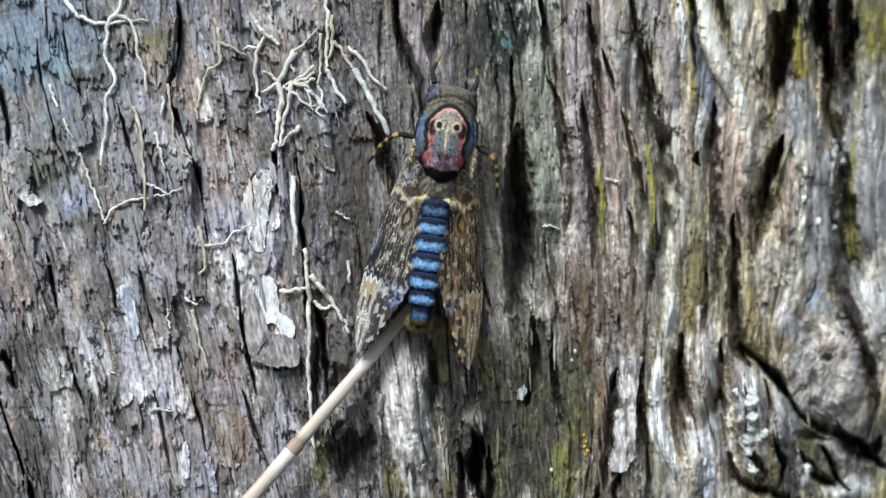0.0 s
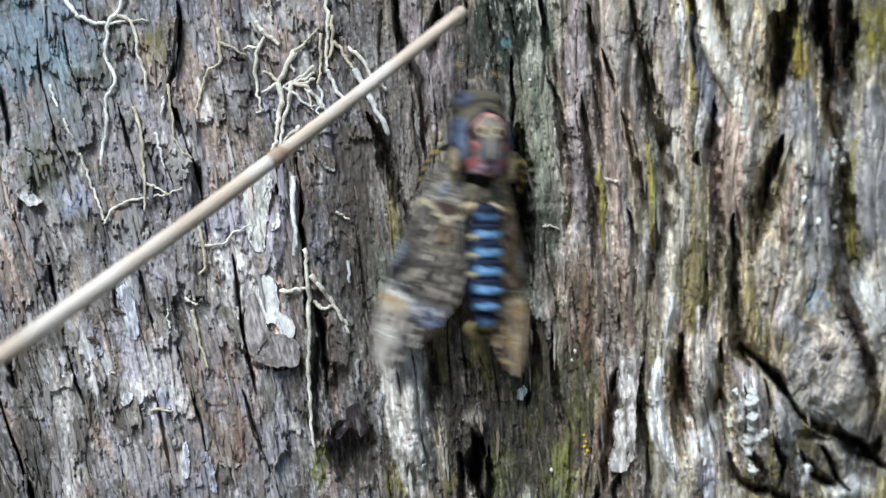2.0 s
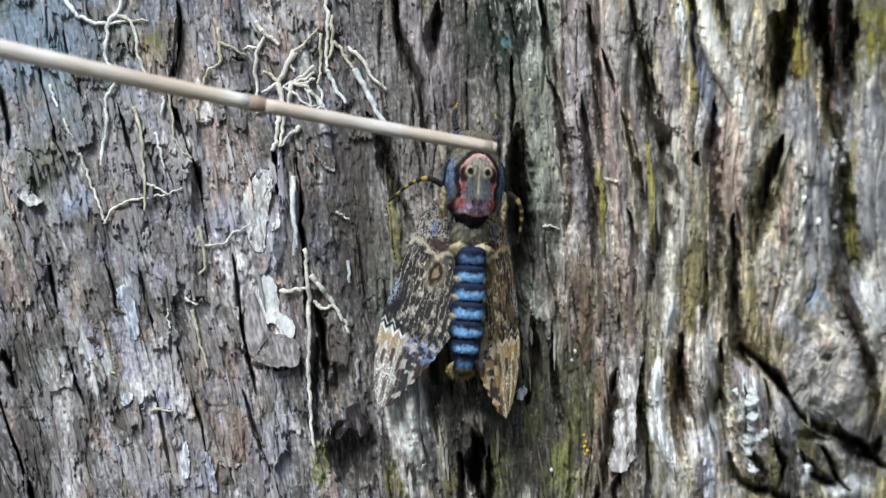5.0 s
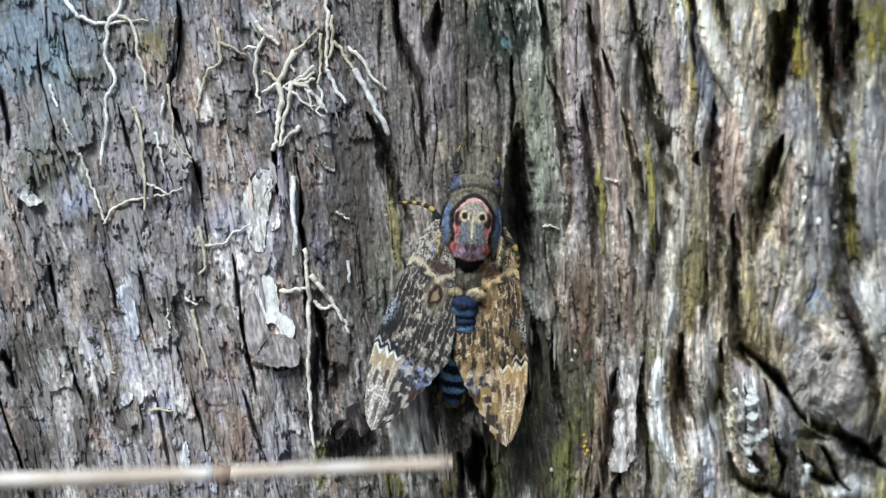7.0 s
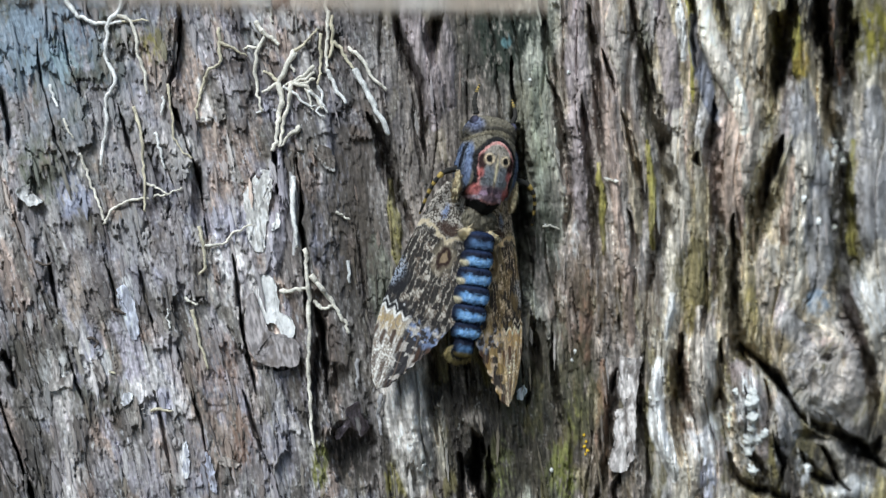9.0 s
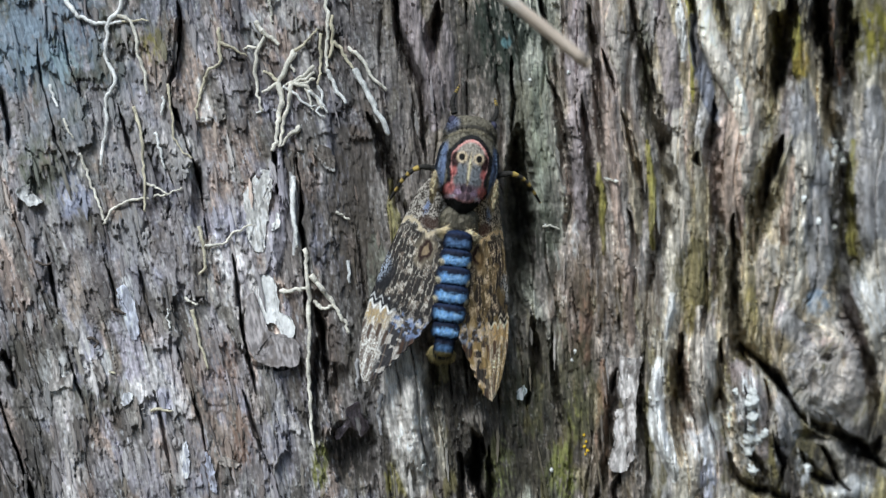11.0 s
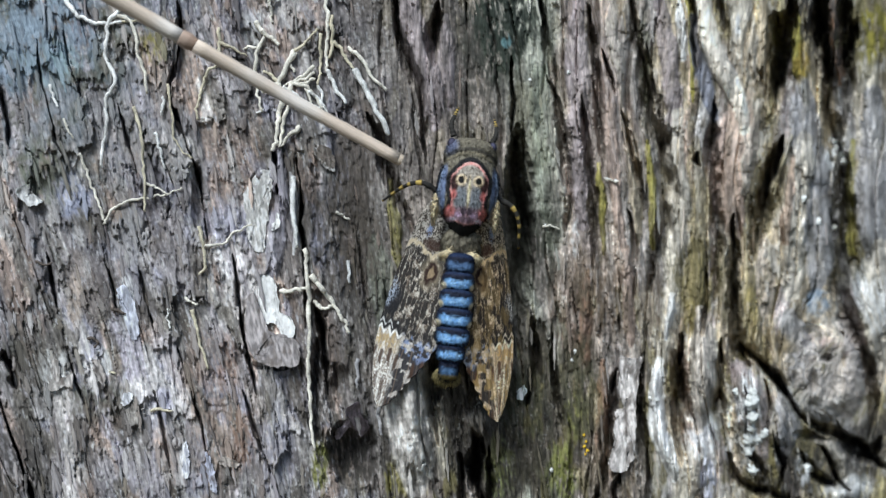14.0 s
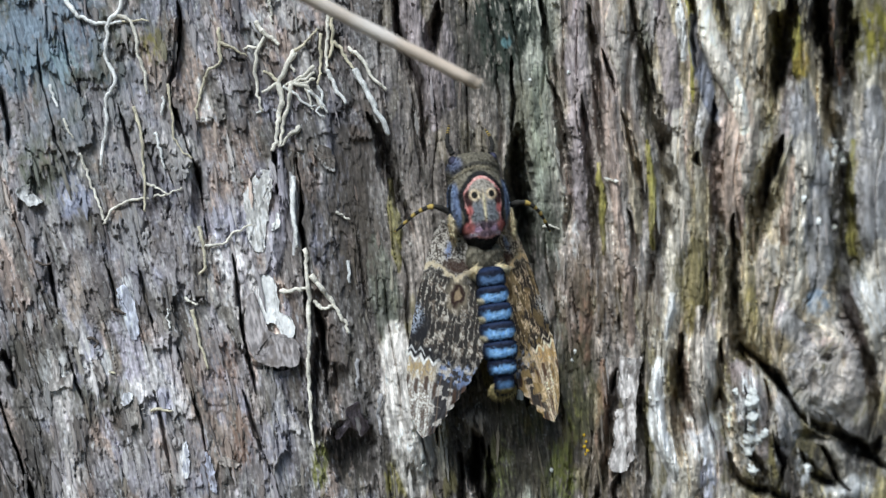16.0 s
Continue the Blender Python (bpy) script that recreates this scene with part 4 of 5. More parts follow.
            shade[i, j] = mix(np.array(colour) * (0.62 + 0.85 * step(0.3, 0.7, streak) if max(colour) < 0.85 else 0.92 + 0.12 * streak), (0.15, 0.125, 0.11), 0.75 * worn * (1 if max(colour) < 0.7 else 0.3 if max(colour) < 0.85 else 0.05))
            grid[i, j] = spot(u, v, slope[0] * u + slope[1] * v + slope[2] - high)
    ob = part(name, sheet(name, grid, np.minimum(shade, 0.92), True), mat)
    return tagged(ob, label, category)


crust("lichen_crust", (0.78, 0.765, 0.74), 0.0009, "pale grey lichen crust with a torn edge", "lichen",
      (456, 304), (478, 302), (482, 334), (476, 376), (470, 410), (468, 442), (452, 446), (440, 424), (436, 392), (431, 358), (436, 334), seed=3)
crust("wood_plate", (0.37, 0.34, 0.34), 0.0022, "grey weathered plate of bark below white lichen", "bark",
      (434, 530), (452, 520), (460, 562), (480, 588), (502, 592), (526, 606), (530, 640), (506, 650), (462, 644), (437, 608), seed=5, curl=0.0006)
crust("lichen_crust", (0.93, 0.93, 0.92), 0.0013, "bright white flake of lichen crust", "lichen",
      (460, 484), (478, 490), (492, 516), (496, 556), (517, 566), (520, 596), (502, 596), (484, 572), (466, 572), (457, 530), seed=7)
crust("lichen_crust", (0.8, 0.8, 0.78), 0.0008, "small white flake of lichen crust", "lichen",
      (480, 400), (492, 378), (496, 398), (484, 408), seed=8)
crust("bark_chip", (0.84, 0.84, 0.845), 0.0022, "pale curled chip of bark", "bark",
      (26, 342), (40, 328), (56, 340), (73, 356), (56, 366), (36, 352), seed=9, curl=0.0008)
crust("bark_chip", (0.72, 0.78, 0.76), 0.0007, "small white chip stuck on dark bark", "bark",
      (916, 690), (926, 682), (932, 690), (926, 706), (915, 708), seed=10)
crust("bark_curl", (0.64, 0.60, 0.58), 0.0024, "whitish peeling curl of bark", "bark",
      (1096, 630), (1118, 634), (1137, 634), (1130, 670), (1126, 720), (1125, 770), (1122, 808), (1103, 836), (1077, 826), (1086, 790), (1088, 750), (1090, 727), (1102, 722), (1108, 702), (1093, 692), (1097, 664), seed=11, curl=0.0016)
crust("dead_leaf_scrap", (0.34, 0.29, 0.34), 0.0012, "dark purplish dry leaf scrap on the bark", "leaf",
      (612, 722), (636, 712), (642, 738), (656, 752), (640, 772), (618, 756), (600, 780), (592, 768), (610, 750), seed=12, curl=0.0012)
crust("bark_chip", (0.60, 0.62, 0.72), 0.0005, "pale ragged splinter of bark", "bark",
      (205, 512), (222, 505), (240, 545), (246, 590), (232, 600), (220, 560), seed=13)
crust("bark_chip", (0.45, 0.40, 0.36), 0.0008, "pale wooden chip on the bark", "bark",
      (380, 808), (402, 810), (424, 820), (415, 828), (392, 824), seed=14, curl=0.0008)
crust("bark_chip", (0.35, 0.31, 0.28), 0.0009, "rounded grey-brown scale of bark", "bark",
      (560, 262), (578, 258), (592, 280), (590, 298), (574, 294), (562, 280), seed=15)
crust("bark_chip", (0.5, 0.47, 0.45), 0.0008, "pale torn flap of bark", "bark",
      (88, 630), (104, 640), (108, 676), (126, 660), (128, 688), (112, 684), (96, 692), (78, 690), (92, 668), seed=16, curl=0.0008)
crust("bark_chip", (0.46, 0.42, 0.4), 0.0008, "pale torn flap of bark", "bark",
      (162, 634), (176, 640), (186, 664), (184, 684), (172, 668), (164, 654), seed=17, curl=0.0009)


crust("lichen_crust", (0.72, 0.73, 0.82), 0.0005, "whitish lilac patch of lichen on the bark", "lichen",
      (322, 786), (330, 782), (336, 810), (334, 842), (326, 846), (322, 815), seed=21)
crust("lichen_crust", (0.55, 0.56, 0.68), 0.0005, "thin bluish sliver of lichen on the bark", "lichen",
      (362, 800), (370, 806), (380, 840), (384, 872), (374, 866), (366, 836), seed=22)
crust("bark_chip", (0.66, 0.64, 0.63), 0.0006, "pale flap of peeling bark", "bark",
      (556, 262), (570, 268), (590, 286), (592, 304), (580, 300), (566, 284), seed=23, curl=0.0006)
crust("bark_chip", (0.70, 0.71, 0.76), 0.0006, "small pale ragged chip of bark", "bark",
      (218, 700), (228, 694), (236, 700), (230, 712), (216, 718), seed=24)

# ---- crumbs ----
def crumb(u, v, size, colour, label, category, group=""):
    """A tiny irregular lump resting on the bark."""
    a = np.linspace(0.05, np.pi - 0.05, 14)[:, None]
    b = np.linspace(0, 2 * np.pi, 18, endpoint=False)[None]
    p, n = smooth_bark(u, v, 0, 2)
    r = size * UNIT * (0.1 + 1.7 * cloud(a * 2.6 + u + np.sin(b), np.cos(b) * 2.2 + np.sin(b) * 1.1 + v, 3))
    grid = np.stack([r * np.sin(a) * np.cos(b), r * 0.45 * np.sin(a) * np.sin(b), r * np.cos(a) + 0 * b], -1)
    ob = part(category.replace(" ", "_"), sheet("crumb", grid, None, True), CHIP)
    ob.location = p
    ob.color = (*colour, 1)
    return tagged(ob, label, category, group)


for u, v, size in ((1034, 770, 2.6), (1037, 782, 2.4), (1034, 790, 3), (1039, 798, 3.2), (1036, 804, 2.2)):
    crumb(u, v, size, (0.75, 0.50, 0.04), "tiny bright yellow fungus bead on mossy bark", "fungus bead", "yellow beads")
for u, v in ((1075, 318), (1090, 321), (965, 400), (1012, 638), (1018, 622), (976, 832), (1150, 705), (1162, 708), (938, 142), (1006, 128)):
    crumb(u, v, 3.4, (0.75, 0.76, 0.74), "tiny white crumb on the bark", "crumb", "white crumbs")
for u, v, size in ((1303, 694, 7), (1332, 696, 9), (1330, 712, 13), (1333, 738, 11), (1330, 758, 8), (1326, 778, 11), (1325, 796, 11), (1341, 777, 9), (1352, 766, 9), (1331, 832, 10)):
    crumb(u, v, size, (0.74, 0.76, 0.74), "white crusty lump of lichen in a chain on grey bark", "lichen", "lichen chain")
for u, v, size in ((1476, 252, 8), (1480, 262, 6), (1486, 276, 8), (1494, 286, 8), (1448, 392, 7), (1476, 402, 6), (1422, 352, 6), (1428, 828, 7), (1434, 830, 6)):
    crumb(u, v, size, (0.82, 0.84, 0.82), "small white lump of lichen between the strands", "lichen", "lichen lumps")
crumb(470, 346, 3, (0.05, 0.04, 0.035), "tiny dark speck on the pale lichen crust", "crumb")
rootlet(5, BONE, (1068, 316), (1080, 320), (1096, 322))
rootlet(6, BROWN, (62, 466), (76, 468), (92, 468))
rootlet(6, BROWN, (156, 602), (166, 600), (174, 606), (166, 612))
rootlet(6, STRAW, (266, 728), (284, 724), (304, 726))
rootlet(5, BONE, (960, 402), (974, 400), (988, 404))
rootlet(5, STRAW, (190, 658), (206, 660))
rootlet(6, BROWN, (198, 548), (212, 552), (222, 558))


# ---- the hawkmoth: its own plan in units of 0.121 mm, x across, y from the eye marks towards the tail ----
MM = 0.000121
BODY = 0.96
moth = tagged(new("hawkmoth"), "large brown hawkmoth with skull-marked thorax and blue banded abdomen on bark", "moth")
BLACK = (0.008, 0.008, 0.01)


def blob(x, y, cx, cy, rx, ry, soft=0.25):
    """A soft-edged oval mark: 1 within, 0 outside."""
    return step(1 + soft, 1 - soft, np.hypot((x - cx) / rx, (y - cy) / ry))


def furred(name, points, tints, count, long, loose):
    """A closed rounded grid with a coat of short hairs combed towards the tail."""
    r = np.random.RandomState(len(name) * 31 + count)
    rows, columns = points.shape[:2]
    j = np.arange(columns)
    k = (j + 1) % columns
    i = np.arange(rows - 1)[:, None] * columns
    quads = np.stack([i + j, i + k, i + columns + k, i + columns + j], -1).reshape(-1, 4).tolist()
    heart = points.reshape(-1, 3).mean(0)
    spread = np.linalg.norm(np.roll(points, 1, 1) - points, axis=-1).reshape(-1)
    flat, tint = points.reshape(-1, 3), np.asarray(tints).reshape(-1, 3)
    pick = r.choice(len(flat), count, p=spread / spread.sum())
    root = flat[pick] + r.randn(count, 3) * 0.6 * MM
    out = (flat[pick] - heart) * (1.0, 1.6, 0.5)
    out /= np.linalg.norm(out, axis=1)[:, None]
    comb = out * 0.45 + np.array([0, 0, -1.0]) + loose * r.randn(count, 3)
    comb /= np.linalg.norm(comb, axis=1)[:, None]
    wide = np.cross(comb, r.randn(count, 3))
    wide *= 0.75 * MM / np.linalg.norm(wide, axis=1)[:, None]
    third = np.cross(comb, wide)
    tip = root + comb * (long * MM * r.uniform(0.5, 1.2, count))[:, None]
    hairs = np.stack([root + wide, root - wide, root + third * 1.4, tip], 1).reshape(-1, 3)
    n = len(flat) + 4 * np.arange(count)
    tris = np.stack([np.stack([n, n + 1, n + 3], -1), np.stack([n + 1, n + 2, n + 3], -1), np.stack([n + 2, n, n + 3], -1)], 1).reshape(-1, 3).tolist()
    mesh = bpy.data.meshes.new(name)
    mesh.from_pydata(np.vstack([flat, hairs]).tolist(), [], quads + tris)
    shade = np.repeat(tint[pick] * r.uniform(0.75, 1.45, (count, 1)), 4, 0)
    paint(mesh, np.vstack([tint, shade]))
    mesh.polygons.foreach_set("use_smooth", np.ones(len(mesh.polygons), bool))
    return mesh


def pod(name, cx, cy, rx, ry, deep, height, mat, parent, colour, rows=44, columns=60, square=2.0, label="", pivot=(0, 0, 0), fuzz=0.6, taper=0.0, hairs=0, long=9, loose=0.25):
    """An egg-like body part; colour gives the tint from x, y and how far it faces up."""
    a = np.linspace(0.02, np.pi - 0.02, rows)[:, None]
    b = np.linspace(0, 2 * np.pi, columns, endpoint=False)[None]
    p = 2.0 / square
    ring = np.sin(a) ** p
    x = cx + rx * ring * np.sign(np.cos(b)) * abs(np.cos(b)) ** p
    y = cy - ry * np.sign(np.cos(a)) * abs(np.cos(a)) ** p + 0 * b
    x = cx + (x - cx) * (1 - taper * step(cy + 0.1 * ry, cy + ry, y))
    up = ring * np.sin(b)
    rough = fuzz * (grain(x / 2.2 + 40, y / 2.2 + height) - 0.5)
    z = height + deep * up + rough * 2.5
    points = np.stack([x * MM - pivot[0], -z * MM - pivot[1], -y * MM * BODY - pivot[2]], -1)
    tints = colour(x, y, up)
    mesh = furred(name, points, tints, hairs, long, loose) if hairs else sheet(name, points, tints, True)
    return part(name, mesh, mat, parent, label)


def thorax_tint(x, y, up):
    c = mix((0.03, 0.027, 0.022), (0.15, 0.135, 0.10), cloud(x / 3, y / 7, 4, 2.0))
    x = abs(x)
    # blue-grey flanks
    flank = step(37, 41, x) * step(-34, -16, y) * step(70, 46, y)
    c = mix(c, mix((0.13, 0.18, 0.30), (0.05, 0.06, 0.10), cloud(x / 4, y / 14, 3, 3.0)), flank * 0.9)
    # the mark: rounded above, drawn in at the cheeks, flared at the jaw
    wide = 32 - 6 * step(-2, -34, y) - 4 * step(16, 34, y) + 5 * step(44, 58, y) - 14 * step(66, 88, y)
    r = np.maximum(np.hypot(x / wide, np.minimum(y - 2, 0) / 36), np.maximum(x / wide, (y - 4) / 76 + 0.22 * (x / wide) ** 2))
    r = r + 0.07 * (cloud(x / 3, y / 3, 3, 8.0) - 0.5)
    c = mix(c, (0.006, 0.006, 0.007), step(1.32, 1.2, r) * 0.98)
    rim = mix((0.30, 0.08, 0.075), (0.50, 0.31, 0.28), cloud(x / 4, y / 4, 3, 18.0))
    c = mix(c, rim, step(1.03, 0.98, r))
    c = mix(c, (0.20, 0.18, 0.155), step(0.92, 0.80, r) * step(60, 46, y))
    c = mix(c, (0.095, 0.105, 0.12), blob(x, y, 12.5, 33, 12, 23, 0.35) * (0.8 + 0.2 * cloud(x / 3, y / 5, 2, 5.0)))
    c = mix(c, (0.020, 0.008, 0.008), blob(x, y, 25.5, 6, 7, 16, 0.25))
    c = mix(c, (0.25, 0.045, 0.04), blob(x, y, 25, 27, 5, 8, 0.5) * 0.7)
    c = mix(c, (0.50, 0.40, 0.27), blob(x, y, 14.5, 0, 9, 10, 0.3) * 0.85)
    c = mix(c, (0.004, 0.004, 0.004), blob(x, y, 15, 0, 5.4, 6.6, 0.2))
    c = mix(c, (0.52, 0.41, 0.26), blob(x, y, 0, 22, 2.4, 28, 0.4) * 0.9)
    c = mix(c, (0.12, 0.08, 0.10), step(1.0, 0.92, r) * step(44, 54, y) * 0.9)
    c = mix(c, (0.40, 0.29, 0.40), blob(x, y, 14, 62, 7, 5, 0.4) * 0.8)
    c = mix(c, (0.035, 0.025, 0.035), blob(x, y, 5, 55, 5, 7, 0.3) * 0.9)
    c = mix(c, (0.40, 0.13, 0.12), blob(x, y, 28, 57, 8, 10, 0.4) * 0.7)
    c = mix(c, (0.60, 0.42, 0.50), blob(x, y, 22, 70, 8, 3.5, 0.5) * 0.85)
    c = mix(c, (0.10, 0.07, 0.09), blob(x, y, 4, 70, 9, 6, 0.5) * 0.8)
    c = mix(c, (0.004, 0.004, 0.004), step(76, 81, y + 0.15 * x) * step(44, 38, x))
    return np.minimum(c * 2.0, 0.85)


pod("thorax", 0, 22, 53, 84, 56, 6, FUR, moth, thorax_tint, 190, 220, 2.35, "dark furry thorax with a pinkish-grey skull mark", taper=0.55, hairs=6500, long=4.5, loose=0.18)


def head_tint(x, y, up):
    c = mix((0.035, 0.032, 0.026), (0.19, 0.17, 0.125), cloud(x / 3, y / 5, 4, 11.0))
    c = mix(c, (0.10, 0.12, 0.20), blob(x, y, -36, -62, 10, 18, 0.5) * 0.8)
    ring = np.hypot(x, (y + 6) * 1.15)
    c = mix(c, (0.02, 0.018, 0.016), step(6, 2, abs(ring - 60)) * 0.7)
    return mix(c * 1.6, (0.34, 0.30, 0.21), step(4, 1.5, abs(ring - 53)) * 0.8)


head = pod("head", 0, -46, 46, 36, 44, 0, FUR, moth, head_tint, 80, 100, 2.5, "grey-brown furry head", hairs=3200, long=6)
for side in (-1, 1):
    pod("eye", 36 * side, -68, 8, 10, 12, 10, SCALES, head, lambda x, y, up: mix((0.02, 0.02, 0.03), (0.07, 0.07, 0.12), step(0.3, 0.9, up)), 14, 18, fuzz=0)

    def tegula_tint(x, y, up, side=side):
        c = mix((0.33, 0.41, 0.58), (0.10, 0.12, 0.19), step(0.4, 0.75, cloud(x / 2.5, y / 14, 3, 3.0)))
        c = mix(c, BLACK, step(51, 54, side * x + 0.004 * (y - 20) ** 2) * 0.9)
        return mix(c, (0.75, 0.58, 0.34), blob(x, y, side * 56, 62, 12, 24, 0.5) * (0.6 + 0.4 * cloud(x / 3, y / 6, 2)))
    pod("tegula", 44 * side, 18, 10, 44, 9, 22, FUR, moth, tegula_tint, 60, 36, 2.2, "blue-grey shoulder tuft edged with black and cream", fuzz=0.5, hairs=1500, long=5, loose=0.12)
    pod("shoulder_tuft", 54 * side, 54, 3.6, 26, 12, 24, FUR, moth, lambda x, y, up: mix((0.86, 0.74, 0.50), (0.34, 0.26, 0.15), step(0.5, 0.72, cloud(x / 2.2, y / 9, 3, 9.0))), 40, 22, label="cream and brown shoulder tuft", fuzz=2.0, hairs=700, long=10, loose=0.3)
    pod("yellow_tuft", 20 * side, 136, 14, 8, 9, 31, FUR, moth, lambda x, y, up: mix((0.74, 0.58, 0.28), (0.84, 0.78, 0.62), cloud(x / 3, y / 3, 2, 4.0)), 26, 28, label="pale yellow hair tuft", fuzz=2.0, hairs=1100, long=11, loose=0.5)
pod("metathorax", 0, 112, 34, 28, 34, 2, FUR, moth, lambda x, y, up: mix((0.05, 0.045, 0.035), (0.30, 0.27, 0.20), cloud(x / 4, y / 7, 3, 6.0)), 40, 56, 2.4, "grey furry band behind the thorax", fuzz=1.2, hairs=1400, long=10)

# the abdomen hinges behind the thorax
ABDOMEN = (0, -14 * MM, -136 * MM * BODY)


def ring_tint(first, last, number):
    def tint(x, y, up):
        s = (y - first) / (last - first)
        navy, sky_blue = (0.006, 0.010, 0.028), ((0.20, 0.41, 0.76) if number else (0.10, 0.18, 0.34))
        ragged = 0.35 * (cloud(x / 3, y / 2.5, 3, number * 7.0) - 0.5)
        bow = s + 0.16 * (abs(x) / 33) ** 2 + 1.1 * ragged
        m = (1 if number < 6 else 0.35) * step(0.38, 0.56, bow) * step(1.02, 0.84, bow) * step(1.02, 0.62, abs(x) / ring_wide[number] + 0.3 * ragged)
        c = mix(navy, sky_blue, m * (0.6 + 0.7 * cloud(x / 2.5, y / 2.5, 2, 3.0)))
        # glossy highlight of the rounded segment, painted mid-band
        c = mix(c, (0.44, 0.67, 0.90), m * blob(x, y, 0, first + 0.6 * (last - first), 20, 7, 0.7) * 0.7 * step(0.4, 0.65, cloud(x / 2, y / 2, 2, 6.0)) * (0 < number < 6))
        c = mix(c, (0.03, 0.055, 0.14), step(0.24, 0.05, s) * step(1.0, 0.5, abs(x) / 33) * 0.5)
        if number in (1, 2, 3):
            c = mix(c, (0.85, 0.77, 0.56), blob(abs(x), y, ring_wide[number] - 1, last - 4, 7, 8, 0.3))
        if number == 6:
            c = mix(c, (0.25, 0.20, 0.08), step(0.78, 0.95, s))
        return c
    return tint


ring_at = (136, 168, 199, 232, 266, 298, 326, 356)
ring_wide = (25, 28, 30, 31, 30, 25, 17)
abdomen = None
for k in range(7):
    first, last = ring_at[k], ring_at[k + 1]
    abdomen_part = pod("abdomen" if k == 0 else "abdomen_segment", 0, (first + last) / 2, ring_wide[k], (last - first) * 0.62, ring_wide[k], 36 - 0.6 * k,
                       FUR, abdomen or moth, ring_tint(first, last, k), 50, 70, 2.9, "" if k else "blue abdomen ringed with black", ABDOMEN, 0.8, hairs=900, long=3, loose=0.15)
    abdomen = abdomen or abdomen_part
pod("tail_tuft", 0, 354, 22, 14, 12, 8, FUR, abdomen, lambda x, y, up: mix((0.045, 0.045, 0.045), (0.55, 0.46, 0.22), step(0.75, 0.98, np.hypot(x / 20, (y - 352) / 14))), 20, 30, label="yellowish tail fringe", pivot=ABDOMEN, hairs=900, long=12, loose=0.35)

# forewings: hinge at the shoulder, tip at the far end
REACH = 382


def wing_tint(s, x, warm_lit):
    """Tint over the wing: s from hinge to tip, x across (minus: leading edge)."""
    y = s * REACH
    speck = grain(x / 1.9 + 9, y / 1.9 + 3)
    wx = x + 11 * (cloud(x / 8, y / 11, 3, 3.0) - 0.5)
    wy = y + 16 * (cloud(x / 8, y / 9, 3, 13.0) - 0.5)
    # dark dashes between the veins over speckled buff
    vein = (wx + 60) / 8.5
    number = np.floor(vein)
    side = np.minimum(vein - number, 1 - vein + number)
    dash = 0.75 * grain(number * 3.31 + 0.5, wy / 11 + number * 5.7) + 0.25 * cloud(x / 20, y / 32, 2, 97.0)
    pale = mix((0.15, 0.115, 0.085), (0.64, 0.585, 0.49), step(0.36, 0.62, 0.6 * speck + 0.4 * cloud(x / 5, y / 9, 3, 19.0)))
    c = mix(pale, (0.016, 0.013, 0.012), step(0.32, 0.43, dash + 0.2 * (speck - 0.5)) * step(0.02, 0.12, side) * 0.96)
    base = step(112, 88, wy)
    c = mix(c, mix((0.07, 0.055, 0.042), (0.58, 0.53, 0.45), step(0.40, 0.62, 0.6 * speck + 0.4 * cloud(x / 6, y / 9, 3, 17.0))), base * 0.9)
    c = mix(c, (0.66, 0.55, 0.36), step(6, 2.5, abs(wy - 90 - 10 * np.sin(x / 14))) * 0.8)
    c = mix(c, (0.014, 0.012, 0.011), step(5, 2, abs(wy - 101 - 10 * np.sin(x / 14))) * 0.8)
    c = mix(c, (0.045, 0.020, 0.012), blob(wx, wy, 24, 80, 24, 11, 0.4) * 0.9)
    c = mix(c, (0.10, 0.20, 0.46), blob(x, y, 4, 52, 6, 14, 0.7) * step(0.35, 0.6, speck) * 0.7)
    # dark ringed spot near the trailing edge
    c = mix(c, (0.48, 0.40, 0.27), blob(wx, wy, 30, 130, 18, 28, 0.4) * 0.6)
    c = mix(c, (0.028, 0.011, 0.007), blob(wx, wy, 30, 130, 13, 22, 0.3))
    c = mix(c, (0.30, 0.22, 0.13), blob(wx, wy, 30, 131, 5, 9, 0.3))
    # black patch with bluish white scales on the leading edge
    c = mix(c, (0.010, 0.010, 0.013), blob(wx, wy, -34, 194, 25, 28, 0.35) * 0.95)
    c = mix(c, (0.56, 0.62, 0.72), blob(wx, wy, -42, 176, 13, 22, 0.6) * step(0.42, 0.58, speck) * 0.75)
    # toothed pale lines, an ochre patch, dark spots between the veins and the streaked tip
    cell = (x + 48 + 5 * (cloud(x / 20, y / 30, 2, 25.0) - 0.5)) / 17
    across = cell - np.floor(cell)
    edge = y - 236 - 12 * abs(2 * across - 1) - 0.12 * (x + 50) + 6 * (cloud(x / 7, y / 7, 3, 29.0) - 0.5)
    broken = step(0.30, 0.48, cloud(x / 9, y / 14, 2, 31.0))
    outer, lead = step(-1, 3, edge), step(16, -2, x)
    c = mix(c, (0.014, 0.013, 0.015), step(-30, -16, edge) * step(2, -3, edge) * (0.45 + 0.5 * lead))
    cream = mix((0.30, 0.25, 0.20), (0.92, 0.89, 0.81), step(0.30, 0.60, 0.5 * cloud(x / 5, y / 24, 3, 33.0) + 0.5 * speck))
    dots = grain(np.floor((wx + 60) / 8.5) * 2.7, wy / 8 + np.floor((wx + 60) / 8.5) * 3.1)
    inner = mix(mix((0.34, 0.30, 0.25), (0.70, 0.66, 0.60), speck), (0.016, 0.015, 0.020), step(0.36, 0.46, dots) * 0.95)
    c = mix(c, mix(inner, cream, lead), outer)
